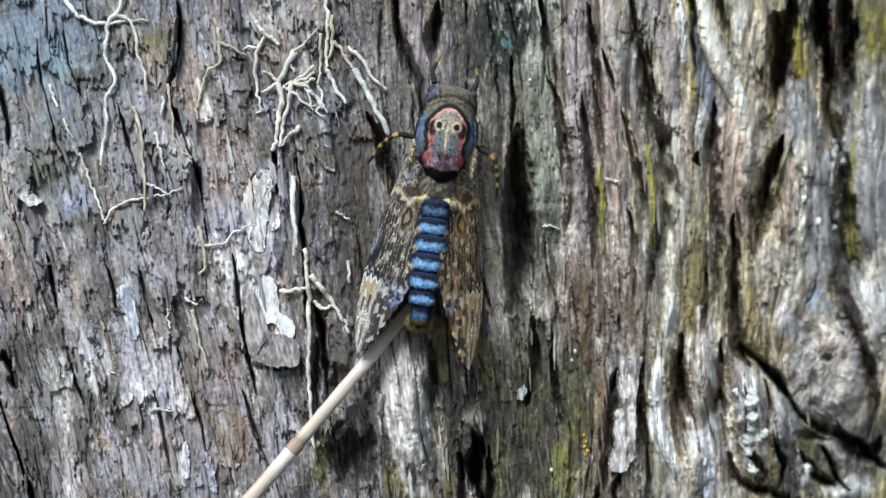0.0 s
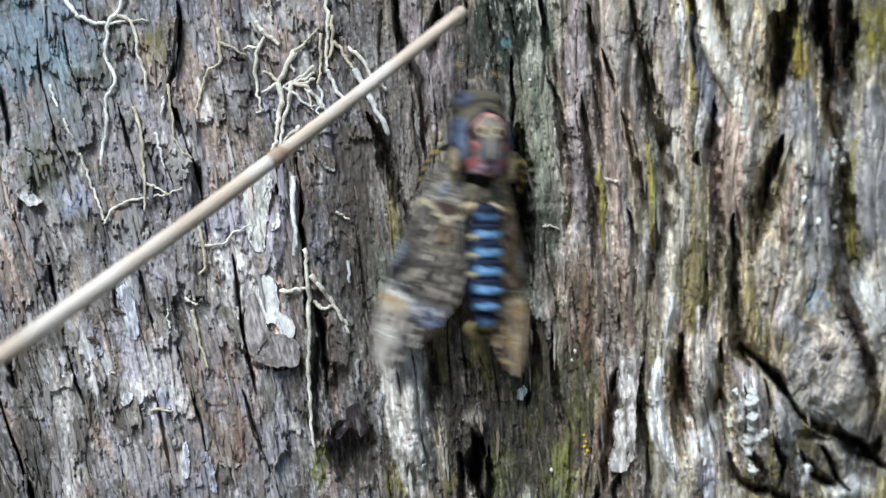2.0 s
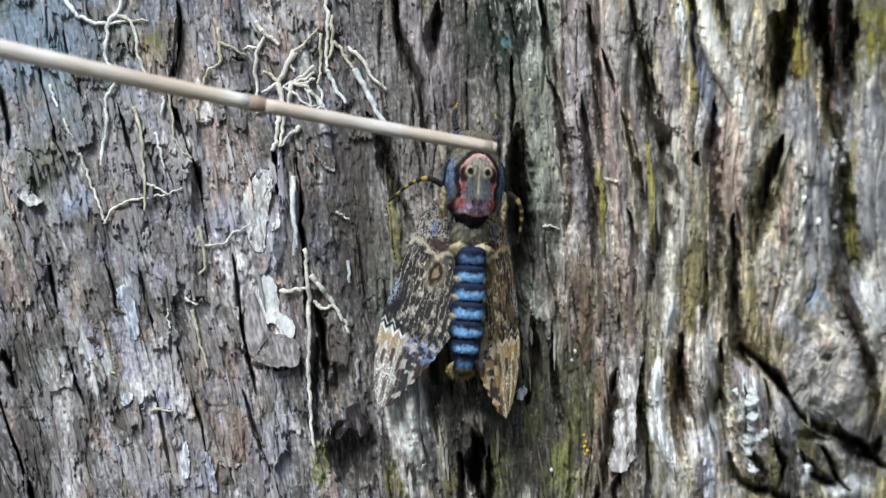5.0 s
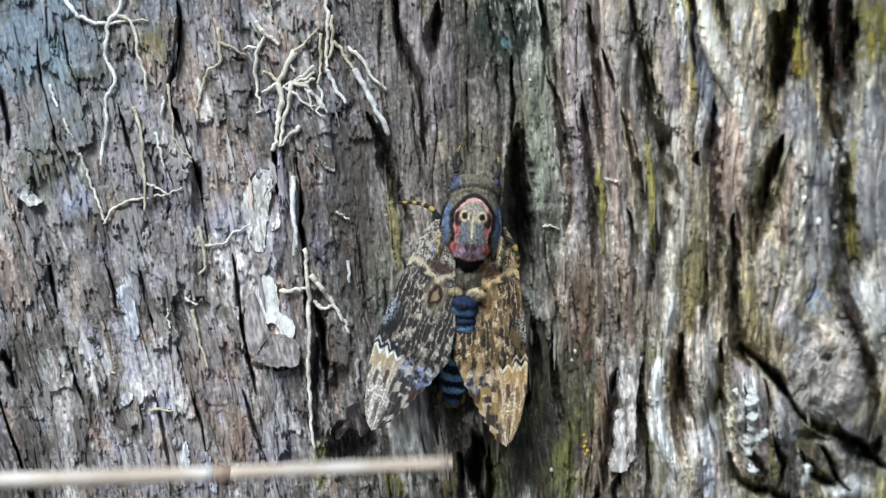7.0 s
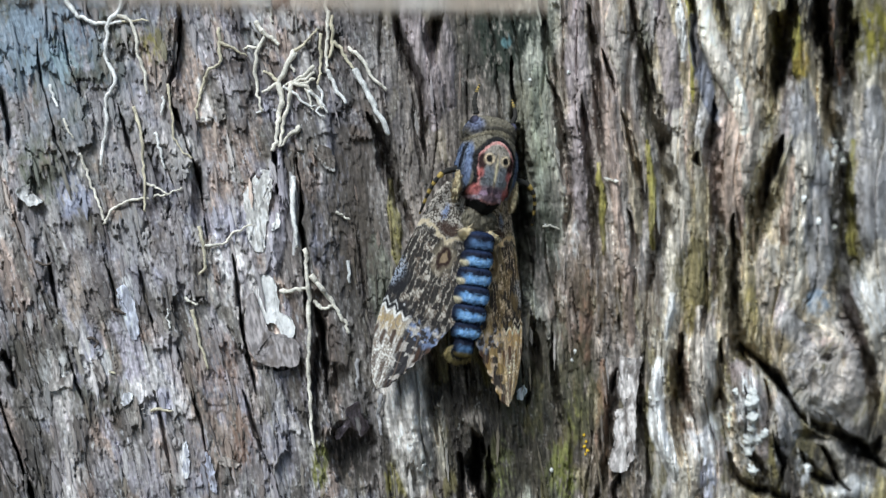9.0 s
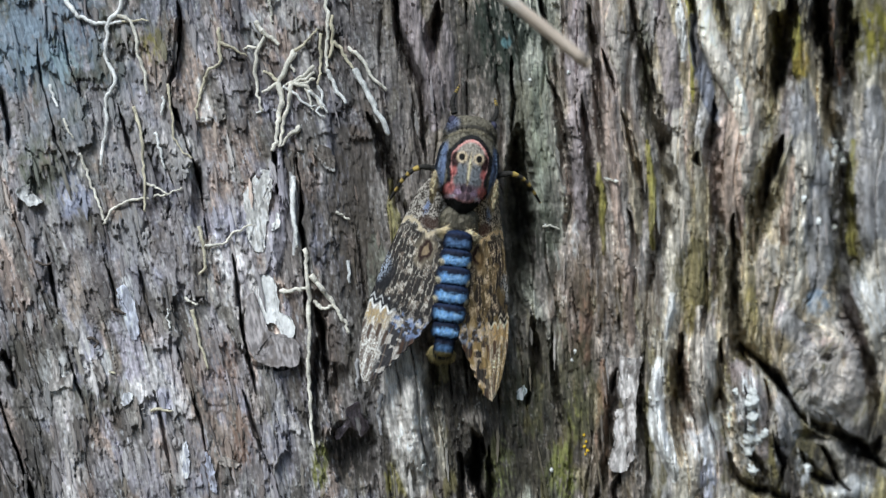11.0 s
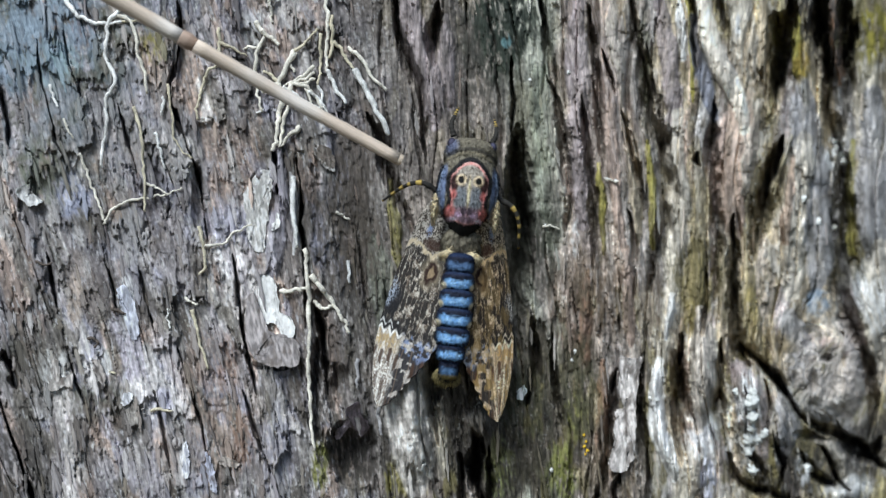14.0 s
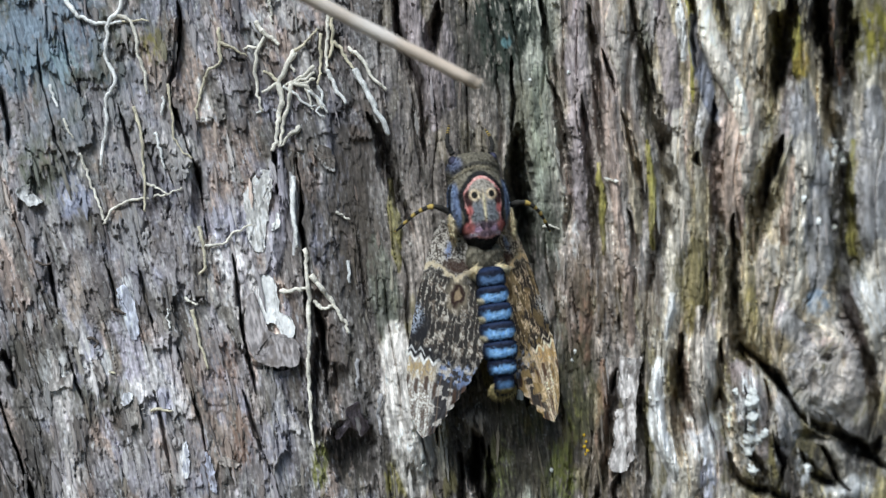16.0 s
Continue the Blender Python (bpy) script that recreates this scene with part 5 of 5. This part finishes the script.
    c = mix(c, (0.46, 0.33, 0.15), step(3, 9, edge) * step(44, 26, edge) * lead * step(0.25, 0.6, 0.5 * speck + 0.5 * cloud(x / 4, y / 10, 3, 47.0)) * 0.95)
    spot_wide = np.exp(-((across - 0.5) / 0.26) ** 4)
    for at, long, deep, chance_of in ((52, 14, 0.95, 0.15), (96, 13, 0.75, 0.45), (122, 10, 0.7, 0.45)):
        shift = 14 * (grain(np.floor(cell) * 5.3 + at, 0 * y) - 0.5)
        c = mix(c, (0.070, 0.038, 0.024), spot_wide * step(long + 3, long - 4, abs(edge - at - shift) + 5 * (speck - 0.5)) * (grain(np.floor(cell) * 7.7 + at, 0 * y) > chance_of) * deep)
    c = mix(c, (0.24, 0.17, 0.12), outer * step(0.09, 0.03, np.minimum(across, 1 - across)) * 0.5)
    c = mix(c, (0.88, 0.86, 0.80), step(4.5, 2, abs(edge - 1)) * (0.15 + 0.85 * broken) * (0.12 + 0.88 * lead))
    c = mix(c, (0.010, 0.010, 0.012), step(3.5, 1.5, abs(edge + 6)) * 0.9 * lead)
    c = mix(c, (0.84, 0.83, 0.80), step(3, 1.2, abs(edge + 11)) * lead * 0.7 * broken)
    c = mix(c, (0.26, 0.34, 0.55), step(-4, 4, edge) * step(40, 26, edge) * step(8, 22, x) * step(0.52, 0.62, cloud(x / 5, y / 5, 2, 57.0)) * 0.65)
    c = c * np.array((0.88, 0.89, 0.92))
    # right wing turns from the sun: yellower, with extra brightness painted in
    if warm_lit:
        c = c * np.array((1.34, 1.13, 0.86))
        c = mix(c, (0.60, 0.40, 0.15), step(0.53, 0.62, cloud(wx / 8, wy / 24, 3, 71.0)) * (0.2 + 0.3 * step(0.58, 0.68, s)))
    return np.minimum(c, 0.88)


def forewing(side):
    s = np.linspace(0, 1, 230)[:, None]
    t = np.linspace(0, 1, 110)[None]
    marks = (0, 0.06, 0.15, 0.3, 0.45, 0.6, 0.75, 0.9, 0.97, 1.0)
    lead = np.interp(s, marks, (14, 26, 32, 39, 44, 46, 42, 27, 14, 2))
    trail = np.interp(s, marks, (16, 30, 42, 62, 82, 90, 66, 34, 19, 4))
    for k in range(3):
        lead[1:-1], trail[1:-1] = (lead[:-2] + lead[2:] + 2 * lead[1:-1]) / 4, (trail[:-2] + trail[2:] + 2 * trail[1:-1]) / 4
    trail = trail + step(0.66, 0.72, s) * 1.6 * np.sin(s * 150)
    x = -lead + (lead + trail) * t
    fold = 4 * np.sin(np.pi * t) * np.sin(np.pi * np.clip(s, 0.05, 0.95)) - 7 * (1 - t) ** 3 + 1.1 * abs(np.sin((x / (lead + trail + 1)) * 22 + 0.4)) * step(0.1, 0.3, s)
    y = s * REACH + 0 * t
    top = np.stack([x * side * -1, -fold, -y], -1) * MM
    back = top + np.array([0, 3.0 * MM, 0])
    points = np.concatenate([top, back[:, ::-1]], 1)
    tint = wing_tint(s + 0 * t, x, side > 0)
    both = np.concatenate([tint, tint[:, ::-1] * 0.6], 1)
    return part("forewing", sheet("forewing", points, both, True), SCALES, moth, "mottled brown forewing with a pale ochre tip")


HINGES = {-1: Vector((-50 * MM, 0.0045, -34 * MM)), 1: Vector((50 * MM, 0.0045, -34 * MM))}
wings = {side: forewing(side) for side in (-1, 1)}

# legs and feelers
BAND = np.array([0.50, 0.36, 0.10])


def limb(name, parent, thick, rings, *points):
    n = 40
    way = spline([(x * MM, -z * MM, -y * MM) for x, y, z in points], n)
    f = np.linspace(0, 1, n)
    striped = (np.sin(f * rings * 2 * np.pi + 2 * np.sin(f * 9)) > 0.45) & (f > (0.3 if name == "leg" else 0.62))
    tints = np.where(striped[:, None], BAND, np.array([0.03, 0.028, 0.025]))
    r = thick * MM * (1.2 - 0.75 * f) * (1 + 0.12 * np.sin(f * rings * 2 * np.pi))
    return part(name, tube(name, way, r, tints, 10), SCALES, parent, "dark leg banded with yellow" if name == "leg" else "short dark feeler with a pale banded tip")


legs = {side: limb("leg", moth, 4.8, 6, (0, 0, 0), (side * 20, 26, 10), (side * 20, 58, 2), (side * 3, 100, -26)) for side in (-1, 1)}
limb("antenna", head, 4.5, 9, (-34, -78, 8), (-40, -98, 4), (-36, -116, -6), (-30, -132, -14))
limb("antenna", head, 4.5, 9, (34, -72, 8), (40, -88, 4), (40, -104, -6), (36, -118, -14))

# ---- the dry grass stem that pokes at the moth ----
stem = tagged(new("grass_stem"), "dry straw-coloured grass stem held towards the moth", "grass stem")


def stalk(name, start, end, thick_start, thick_end, colour, label=""):
    n = max(10, int((end - start) / 0.0022))
    f = np.linspace(0, 1, n)
    x = start + (end - start) * f
    line = np.stack([x, 0.0012 * np.sin(x * 35), 0.0018 * np.sin(x * 20)], -1)
    r = thick_start + (thick_end - thick_start) * f + 0.00005 * np.sin(x * 900 + 3 * np.sin(x * 140))
    if name == "node":
        r = r + 0.0002 * np.sin(np.pi * f) ** 2
    tint = mix(colour, np.array(colour) * (0.82, 0.74, 0.66), step(0.35, 0.7, cloud(x * 120, x * 0, 4, 2.0)))
    return part(name, tube(name, line, r, tint, 16), STEM, stem, label)


stalk("cut_end", 0.0, 0.0014, 0.00112, 0.00127, (0.86, 0.79, 0.70), "pale cut end")
stalk("internode", 0.0010, 0.0464, 0.00128, 0.00142, (0.85, 0.785, 0.72))
stalk("node", 0.0462, 0.0494, 0.00142, 0.0015, (0.48, 0.36, 0.29), "brownish swollen joint")
stalk("internode", 0.0492, 0.1302, 0.0015, 0.0018, (0.85, 0.785, 0.72))
stalk("node", 0.1296, 0.1350, 0.0018, 0.0019, (0.42, 0.31, 0.24), "brownish swollen joint")
stalk("internode", 0.1344, 0.26, 0.0019, 0.0022, (0.82, 0.76, 0.70))


# ---- what moves ----
def body_pose(u, v, tilt, roll, pitch):
    """The moth with its eye marks at the chart's (u, v): tail swung to the left by tilt, right side rolled back, tail raised by pitch."""
    m = Matrix.Rotation(radians(tilt), 4, "Y") @ Matrix.Rotation(radians(roll), 4, "Z") @ Matrix.Rotation(radians(-pitch), 4, "X")
    mark = m @ Vector((0, -60 * MM, 0))
    return Matrix.Translation(spot(u, v, -0.0068 + mark.y) - mark) @ m


def wing_pose(body, side, u, v, tent, roll):
    """The forewing swung and pitched so that its tip shows at the chart's (u, v)."""
    root = HINGES[side] - Vector((0, 0.0007 * max(0, 20 - tent) + (0.00022 * roll if side < 0 else 0.0016 if tent > 20 else -0.0012), 0))
    root.z += 34 * MM * min(1, max(0, 20 - tent) / 12) - 0.75 * MM * roll
    hinge = body @ root
    way = (spot(u, v, 0) - Vector((0, -AWAY, 0))).normalized()
    eye = Vector((0, -AWAY, 0))
    near = (hinge - eye).dot(way)
    gap = (REACH * MM) ** 2 - (hinge - eye - way * near).length_squared
    tip = eye + way * (near + min(math.sqrt(max(gap, 0)), 0.0025))
    to = body.to_3x3().inverted() @ (tip - hinge)
    swing = math.atan2(-to.x, -to.z)
    pitch = math.asin(max(-0.25, min(0.25, to.normalized().y)))
    tent = tent + (9 if side > 0 and tent > 20 else 0) - (3 + 0.7 * roll if side > 0 and tent > 20 else 0)
    return Matrix.Translation(root) @ Matrix.Rotation(swing, 4, "Y") @ Matrix.Rotation(pitch, 4, "X") @ Matrix.Rotation(radians(side * tent), 4, "Z")


def motions():
    # seconds; eye marks; tilt, roll, pitch; left tip; right tip; tent of the wings; dip of the abdomen
    rows = [
        (0.0, 793, 224, 8.5, 2, 0, 629, 632, 831, 669, 44, 0), (0.3, 793, 226, 9, 2, 0, 628, 630, 831, 669, 44, 0), (0.5, 808, 230, 9.6, 3, 0, 614, 606, 817, 675, 44, 0),
        (0.6, 832, 220, 6, 10, 0, 640, 600, 850, 675, 30, 0), (0.8, 825, 240, 7.5, 12, 0, 655, 625, 865, 678, 26, 0), (1.0, 856, 231, 5.6, 20, 0, 675, 632, 881, 684, 26, 0),
        (1.3, 852, 242, 6, 22, 0, 675, 650, 884, 680, 28, 0),
        (1.5, 855, 243, 5.9, 22, 0, 675, 655, 881, 677, 28, 0), (1.8, 858, 243, 6, 22, 0, 675, 655, 881, 680, 28, 0), (2.0, 869, 233, 2.8, 24, 0, 679, 640, 916, 676, 28, 0),
        (2.2, 862, 248, 6, 22, 0, 679, 655, 885, 682, 28, 0), (2.5, 866, 252, 7.4, 22, 0, 679, 659, 874, 684, 28, 0), (3.0, 862, 249, 7.9, 24, 0, 668, 654, 874, 687, 28, 0),
        (3.5, 857, 258, 8.7, 24, 0, 668, 661, 863, 688, 28, 0), (3.8, 858, 260, 8, 24, 0, 670, 664, 870, 690, 28, 0), (4.0, 865, 262, 0.9, 24, 0, 714, 677, 916, 694, 28, 0),
        (4.2, 860, 264, 4, 22, 0, 690, 678, 900, 696, 28, 0), (5.2, 846, 320, 5, 10, 3, 680, 705, 895, 720, 26, 6),
        (6.3, 832, 380, 5.6, 2, 2, 668, 726, 894, 736, 10.5, 21), (6.5, 835, 385, 5.6, 2, 2, 668, 728, 895, 738, 10.5, 21), (7.0, 838, 384, 6, 2, 2, 668, 728, 895, 738, 10.5, 21),
        (7.1, 852, 345, 8, 10, 4, 650, 720, 910, 755, 26, 4), (7.2, 890, 330, 13, 20, 0, 640, 690, 890, 750, 26, 0), (7.5, 874, 316, 16.2, 20, 0, 629, 690, 863, 747, 26, 0),
        (7.7, 866, 318, 11, 20, 0, 650, 700, 885, 745, 26, 0), (7.8, 898, 299, 8, 22, 0, 672, 695, 915, 738, 26, 0), (8.0, 892, 294, 9.9, 22, 0, 675, 696, 909, 730, 26, 0),
        (8.3, 876, 292, 11, 22, 0, 668, 690, 905, 728, 26, 0), (8.5, 903, 285, 5.5, 22, 0, 679, 682, 966, 732, 22, 0), (8.7, 885, 285, 9, 22, 0, 668, 684, 910, 725, 28, 0),
        (9.0, 881, 284, 11.3, 22, 0, 667, 686, 901, 723, 28, 0), (9.2, 878, 284, 11, 22, 0, 667, 688, 901, 724, 28, 0), (10.2, 850, 280, 9, 12, 0, 650, 692, 890, 728, 28, 0),
        (11.3, 830, 280, 8, 4, 0, 636, 695, 870, 730, 28, 0), (11.5, 842, 284, 7.2, 3, 0, 640, 702, 916, 734, 20, 0), (11.7, 828, 300, 8, 3, 0, 640, 705, 890, 736, 22, 0),
        (12.0, 826, 319, 8.7, 3, 0, 636, 710, 865, 740, 28, 0), (12.3, 820, 322, 9, 3, 0, 634, 712, 860, 740, 28, 0), (12.5, 783, 340, 0, 3, 0, 655, 772, 940, 768, 16, 0),
        (12.6, 727, 352, -1, 0, 0, 600, 760, 890, 770, 18, 0), (12.7, 752, 366, 10, 0, 0, 590, 740, 820, 755, 22, 0), (12.8, 785, 325, 12, 2, 0, 605, 700, 826, 735, 28, 0),
        (13.0, 797, 319, 11.4, 3, 0, 608, 692, 824, 733, 28, 0), (13.5, 807, 315, 12.5, 3, 0, 611, 692, 821, 733, 28, 0), (13.7, 820, 318, 8, 3, 0, 640, 705, 860, 738, 22, 0),
        (14.0, 832, 320, 6.6, 3, 0, 668, 719, 881, 738, 28, 0), (14.5, 832, 312, 7.7, 4, 0, 657, 707, 867, 736, 28, 0), (15.0, 842, 312, 3.8, 2, 0, 689, 717, 902, 736, 28, 0),
        (15.4, 843, 308, 5, 3, 0, 684, 713, 895, 731, 28, 0), (15.5, 843, 307, 5, 3, 0, 682, 713, 893, 731, 28, 0), (15.6, 868, 335, 2, 8, 0, 705, 722, 925, 735, 22, 0),
        (15.7, 878, 346, -2, 12, 0, 730, 735, 950, 735, 20, 0), (16.0, 855, 344, -6, 12, 0, 752, 740, 977, 727, 18, 0)]
    # quick shivers: seconds, and how far everything swings from one thirtieth of a second to the next
    shivers = ((0.6, 20, 4), (1.0, 8, 3), (2.0, 18, 5), (4.0, 8, 4), (7.2, 6, 4), (8.5, 7, 6), (11.5, 5, 7), (12.5, 6, 22), (15.6, 10, 14))
    for t, du, dv in shivers:
        at = next(r for r in rows if r[0] == t)
        for way in (-1, 1):
            rows.append((t + way / FPS, at[1] + way * du, at[2] + way * dv, *at[3:6], at[6] + way * du * 1.6, at[7] + way * dv, at[8] + way * du * 1.2, at[9] + way * dv, *at[10:]))
    rows.sort()
    poses = [(t, body_pose(u, v, a - 0.08 * b, b * 0.85, c)) for t, u, v, a, b, c, *rest in rows]
    walk(moth, poses)
    for side, k in ((-1, 6), (1, 8)):
        walk(wings[side], [(r[0], wing_pose(m, side, r[k], r[k + 1], r[10], r[4] * 0.85)) for r, (t, m) in zip(rows, poses)])
    walk(abdomen, [(r[0], Matrix.Translation(ABDOMEN) @ Matrix.Rotation(radians(r[11] * 1.3 - 4), 4, "X")) for r in rows])

    # where the feet hold on to the bark
    holds = {-1: [(0, 712, 262), (0.5, 712, 265), (1, 735, 330), (3.5, 723, 345), (4.2, 723, 350), (6.3, 694, 366), (7, 696, 363), (7.3, 740, 420), (9.2, 730, 380), (11.3, 705, 345), (12.3, 702, 351), (12.6, 640, 400), (13, 690, 370), (14, 705, 354), (15.5, 712, 350), (15.7, 735, 400), (16, 729, 402)],
             1: [(0, 892, 384), (0.5, 900, 384), (1, 925, 370), (4.2, 925, 390), (6.3, 900, 490), (7, 900, 490), (7.3, 960, 430), (9.2, 955, 400), (11.3, 975, 368), (12.3, 979, 372), (12.6, 860, 470), (13, 880, 440), (14, 905, 420), (15.5, 915, 420), (15.7, 965, 410), (16, 961, 402)]}
    for side, feet in holds.items():
        feet, swings = np.array(feet, float), []
        for (t, m) in poses:
            root = Vector((side * 50 * MM, -4 * MM, -22 * MM))
            foot = spot(np.interp(t, feet[:, 0], feet[:, 1]), np.interp(t, feet[:, 0], feet[:, 2]), -0.004)
            to = m.inverted() @ foot - root
            swings.append((t, Matrix.Translation(root) @ Matrix.Rotation(math.atan2(-to.x, -to.z), 4, "Y")))
        walk(legs[side], swings)

    # seconds; tip of the stem and a place further along it; how deep the tip reaches
    pokes = [
        (0.0, 777, 485, 425, 882, -1), (0.3, 772, 490, 394, 882, -1), (0.4, 735, 492, 372, 882, -2), (0.5, 642, 484, 425, 882, -10), (0.6, 682, 404, 312, 882, -12), (0.7, 664, 462, 325, 878, -10),
        (0.8, 648, 507, 320, 868, -9), (0.9, 652, 494, 303, 870, -10), (1.0, 586, 360, 97, 870, -34), (1.1, 562, 226, 0, 824, -18), (1.2, 628, 146, 0, 786, -18), (1.3, 733, 133, 0, 784, -18), (1.4, 723, 153, 0, 800, -18),
        (1.5, 745, 228, 0, 850, -17), (1.6, 727, 267, 0, 828, -17), (1.7, 707, 234, 0, 776, -18), (1.8, 711, 109, 0, 667, -19), (1.9, 776, 32, 0, 626, -20), (2.0, 820, 18, 0, 614, -20),
        (2.1, 856, 73, 0, 582, -19), (2.2, 856, 89, 0, 622, -19), (2.4, 832, 149, 0, 614, -18), (2.5, 827, 116, 0, 582, -18), (2.6, 880, 121, 0, 561, -18), (2.7, 897, 125, 0, 533, -18), (2.8, 905, 81, 0, 400, -19),
        (2.9, 893, 36, 0, 287, -20), (3.0, 900, -38, 0, 186, -21), (3.1, 986, 48, 0, 125, -21), (3.2, 1034, 73, 259, 16, -21), (3.3, 1010, -60, 259, -150, -22), (3.4, 990, -90, 300, -230, -22), (3.5, 980, -60, 300, -230, -22),
        (3.6, 986, 53, 650, -66, -21), (3.7, 974, 101, 683, 0, -20), (3.8, 933, 194, 299, 0, -17), (3.9, 921, 202, 263, 0, -17), (4.0, 925, 205, 225, 0, -17), (4.1, 913, 202, 218, 0, -17), (4.2, 897, 190, 206, 0, -17),
        (4.8, 880, 240, 100, 60, -19), (5.5, 860, 330, 0, 180, -22), (6.1, 840, 430, 0, 330, -48), (6.3, 840, 521, 0, 420, -50), (6.4, 844, 743, 0, 630, -38), (6.5, 824, 866, 0, 792, -20), (6.6, 780, 884, 0, 876, -18),
        (6.7, 808, 854, 0, 865, -14), (6.9, 816, 852, 0, 865, -12), (7.0, 800, 820, 0, 835, -8), (7.1, 808, 719, 0, 800, -4), (7.2, 796, 711, 0, 788, -3), (7.3, 804, 699, 0, 776, -3), (7.4, 812, 705, 0, 780, -3),
        (7.5, 820, 672, 0, 768, -2), (7.6, 760, 640, 0, 747, -4), (7.7, 700, 634, 0, 727, -8), (7.8, 705, 622, 0, 717, -9), (7.9, 664, 632, 0, 723, -9), (8.0, 667, 627, 0, 717, -9), (8.1, 662, 582, 0, 662, -10), (8.2, 658, 570, 0, 650, -10),
        (8.3, 654, 529, 0, 602, -12), (8.4, 642, 368, 0, 460, -18), (8.5, 650, 214, 0, 319, -36), (8.6, 864, 10, 0, 153, -21), (8.7, 870, -10, 0, 113, -21), (8.8, 1026, 113, 0, 150, -21), (8.9, 986, 141, 0, 113, -20),
        (9.0, 968, 8, 300, -28, -40), (9.1, 970, -70, 300, -150, -22), (9.2, 980, -110, 300, -260, -22), (10.4, 1000, -60, 520, -420, -22), (11.1, 1046, 160, 700, -150, -20), (11.3, 1046, 250, 771, 0, -18), (11.4, 1034, 279, 743, 0, -17),
        (11.5, 1017, 285, 697, 0, -17), (11.7, 998, 269, 675, 0, -17), (11.8, 1050, 198, 804, 0, -18), (11.9, 1070, 158, 877, 0, -19), (12.0, 1056, 172, 828, 0, -19), (12.1, 1002, 238, 695, 0, -18), (12.2, 998, 255, 671, 0, -18),
        (12.3, 974, 275, 594, 0, -17), (12.4, 962, 291, 562, 0, -17), (12.5, 968, 293, 550, 0, -17), (12.6, 974, 283, 562, 0, -17), (12.7, 998, 202, 650, 0, -18), (12.8, 1010, 16, 700, -170, -36), (12.9, 962, 8, 600, -220, -48),
        (13.0, 852, 106, 683, 0, -62), (13.1, 751, 129, 541, 0, -36), (13.2, 679, 198, 343, 0, -18), (13.3, 687, 283, 222, 0, -17), (13.5, 745, 267, 291, 0, -17), (13.7, 760, 262, 300, 0, -17), (14.0, 711, 285, 238, 0, -17),
        (14.3, 726, 265, 262, 0, -17), (14.5, 752, 265, 264, 0, -17), (14.8, 758, 256, 305, 0, -17), (15.0, 757, 268, 300, 0, -17), (15.2, 756, 255, 308, 0, -17), (15.5, 777, 263, 303, 0, -17), (15.6, 796, 259, 299, 0, -17),
        (15.7, 802, 259, 320, 0, -17), (15.8, 776, 214, 420, 0, -18), (15.9, 800, 158, 517, 0, -19), (16.0, 848, 150, 580, 0, -19)]
    way = []
    for t, u, v, fu, fv, deep in pokes:
        tip = spot(u, v, deep * 0.001)
        far = spot(fu, fv, (deep - 0.025 * math.hypot(fu - u, fv - v)) * 0.001)
        x = (far - tip).normalized()
        z = x.cross(Vector((0, 1, 0))).normalized()
        way.append((t, Matrix.Translation(tip) @ Matrix((x, z.cross(x), z)).transposed().to_4x4()))
    walk(stem, way)


motions()
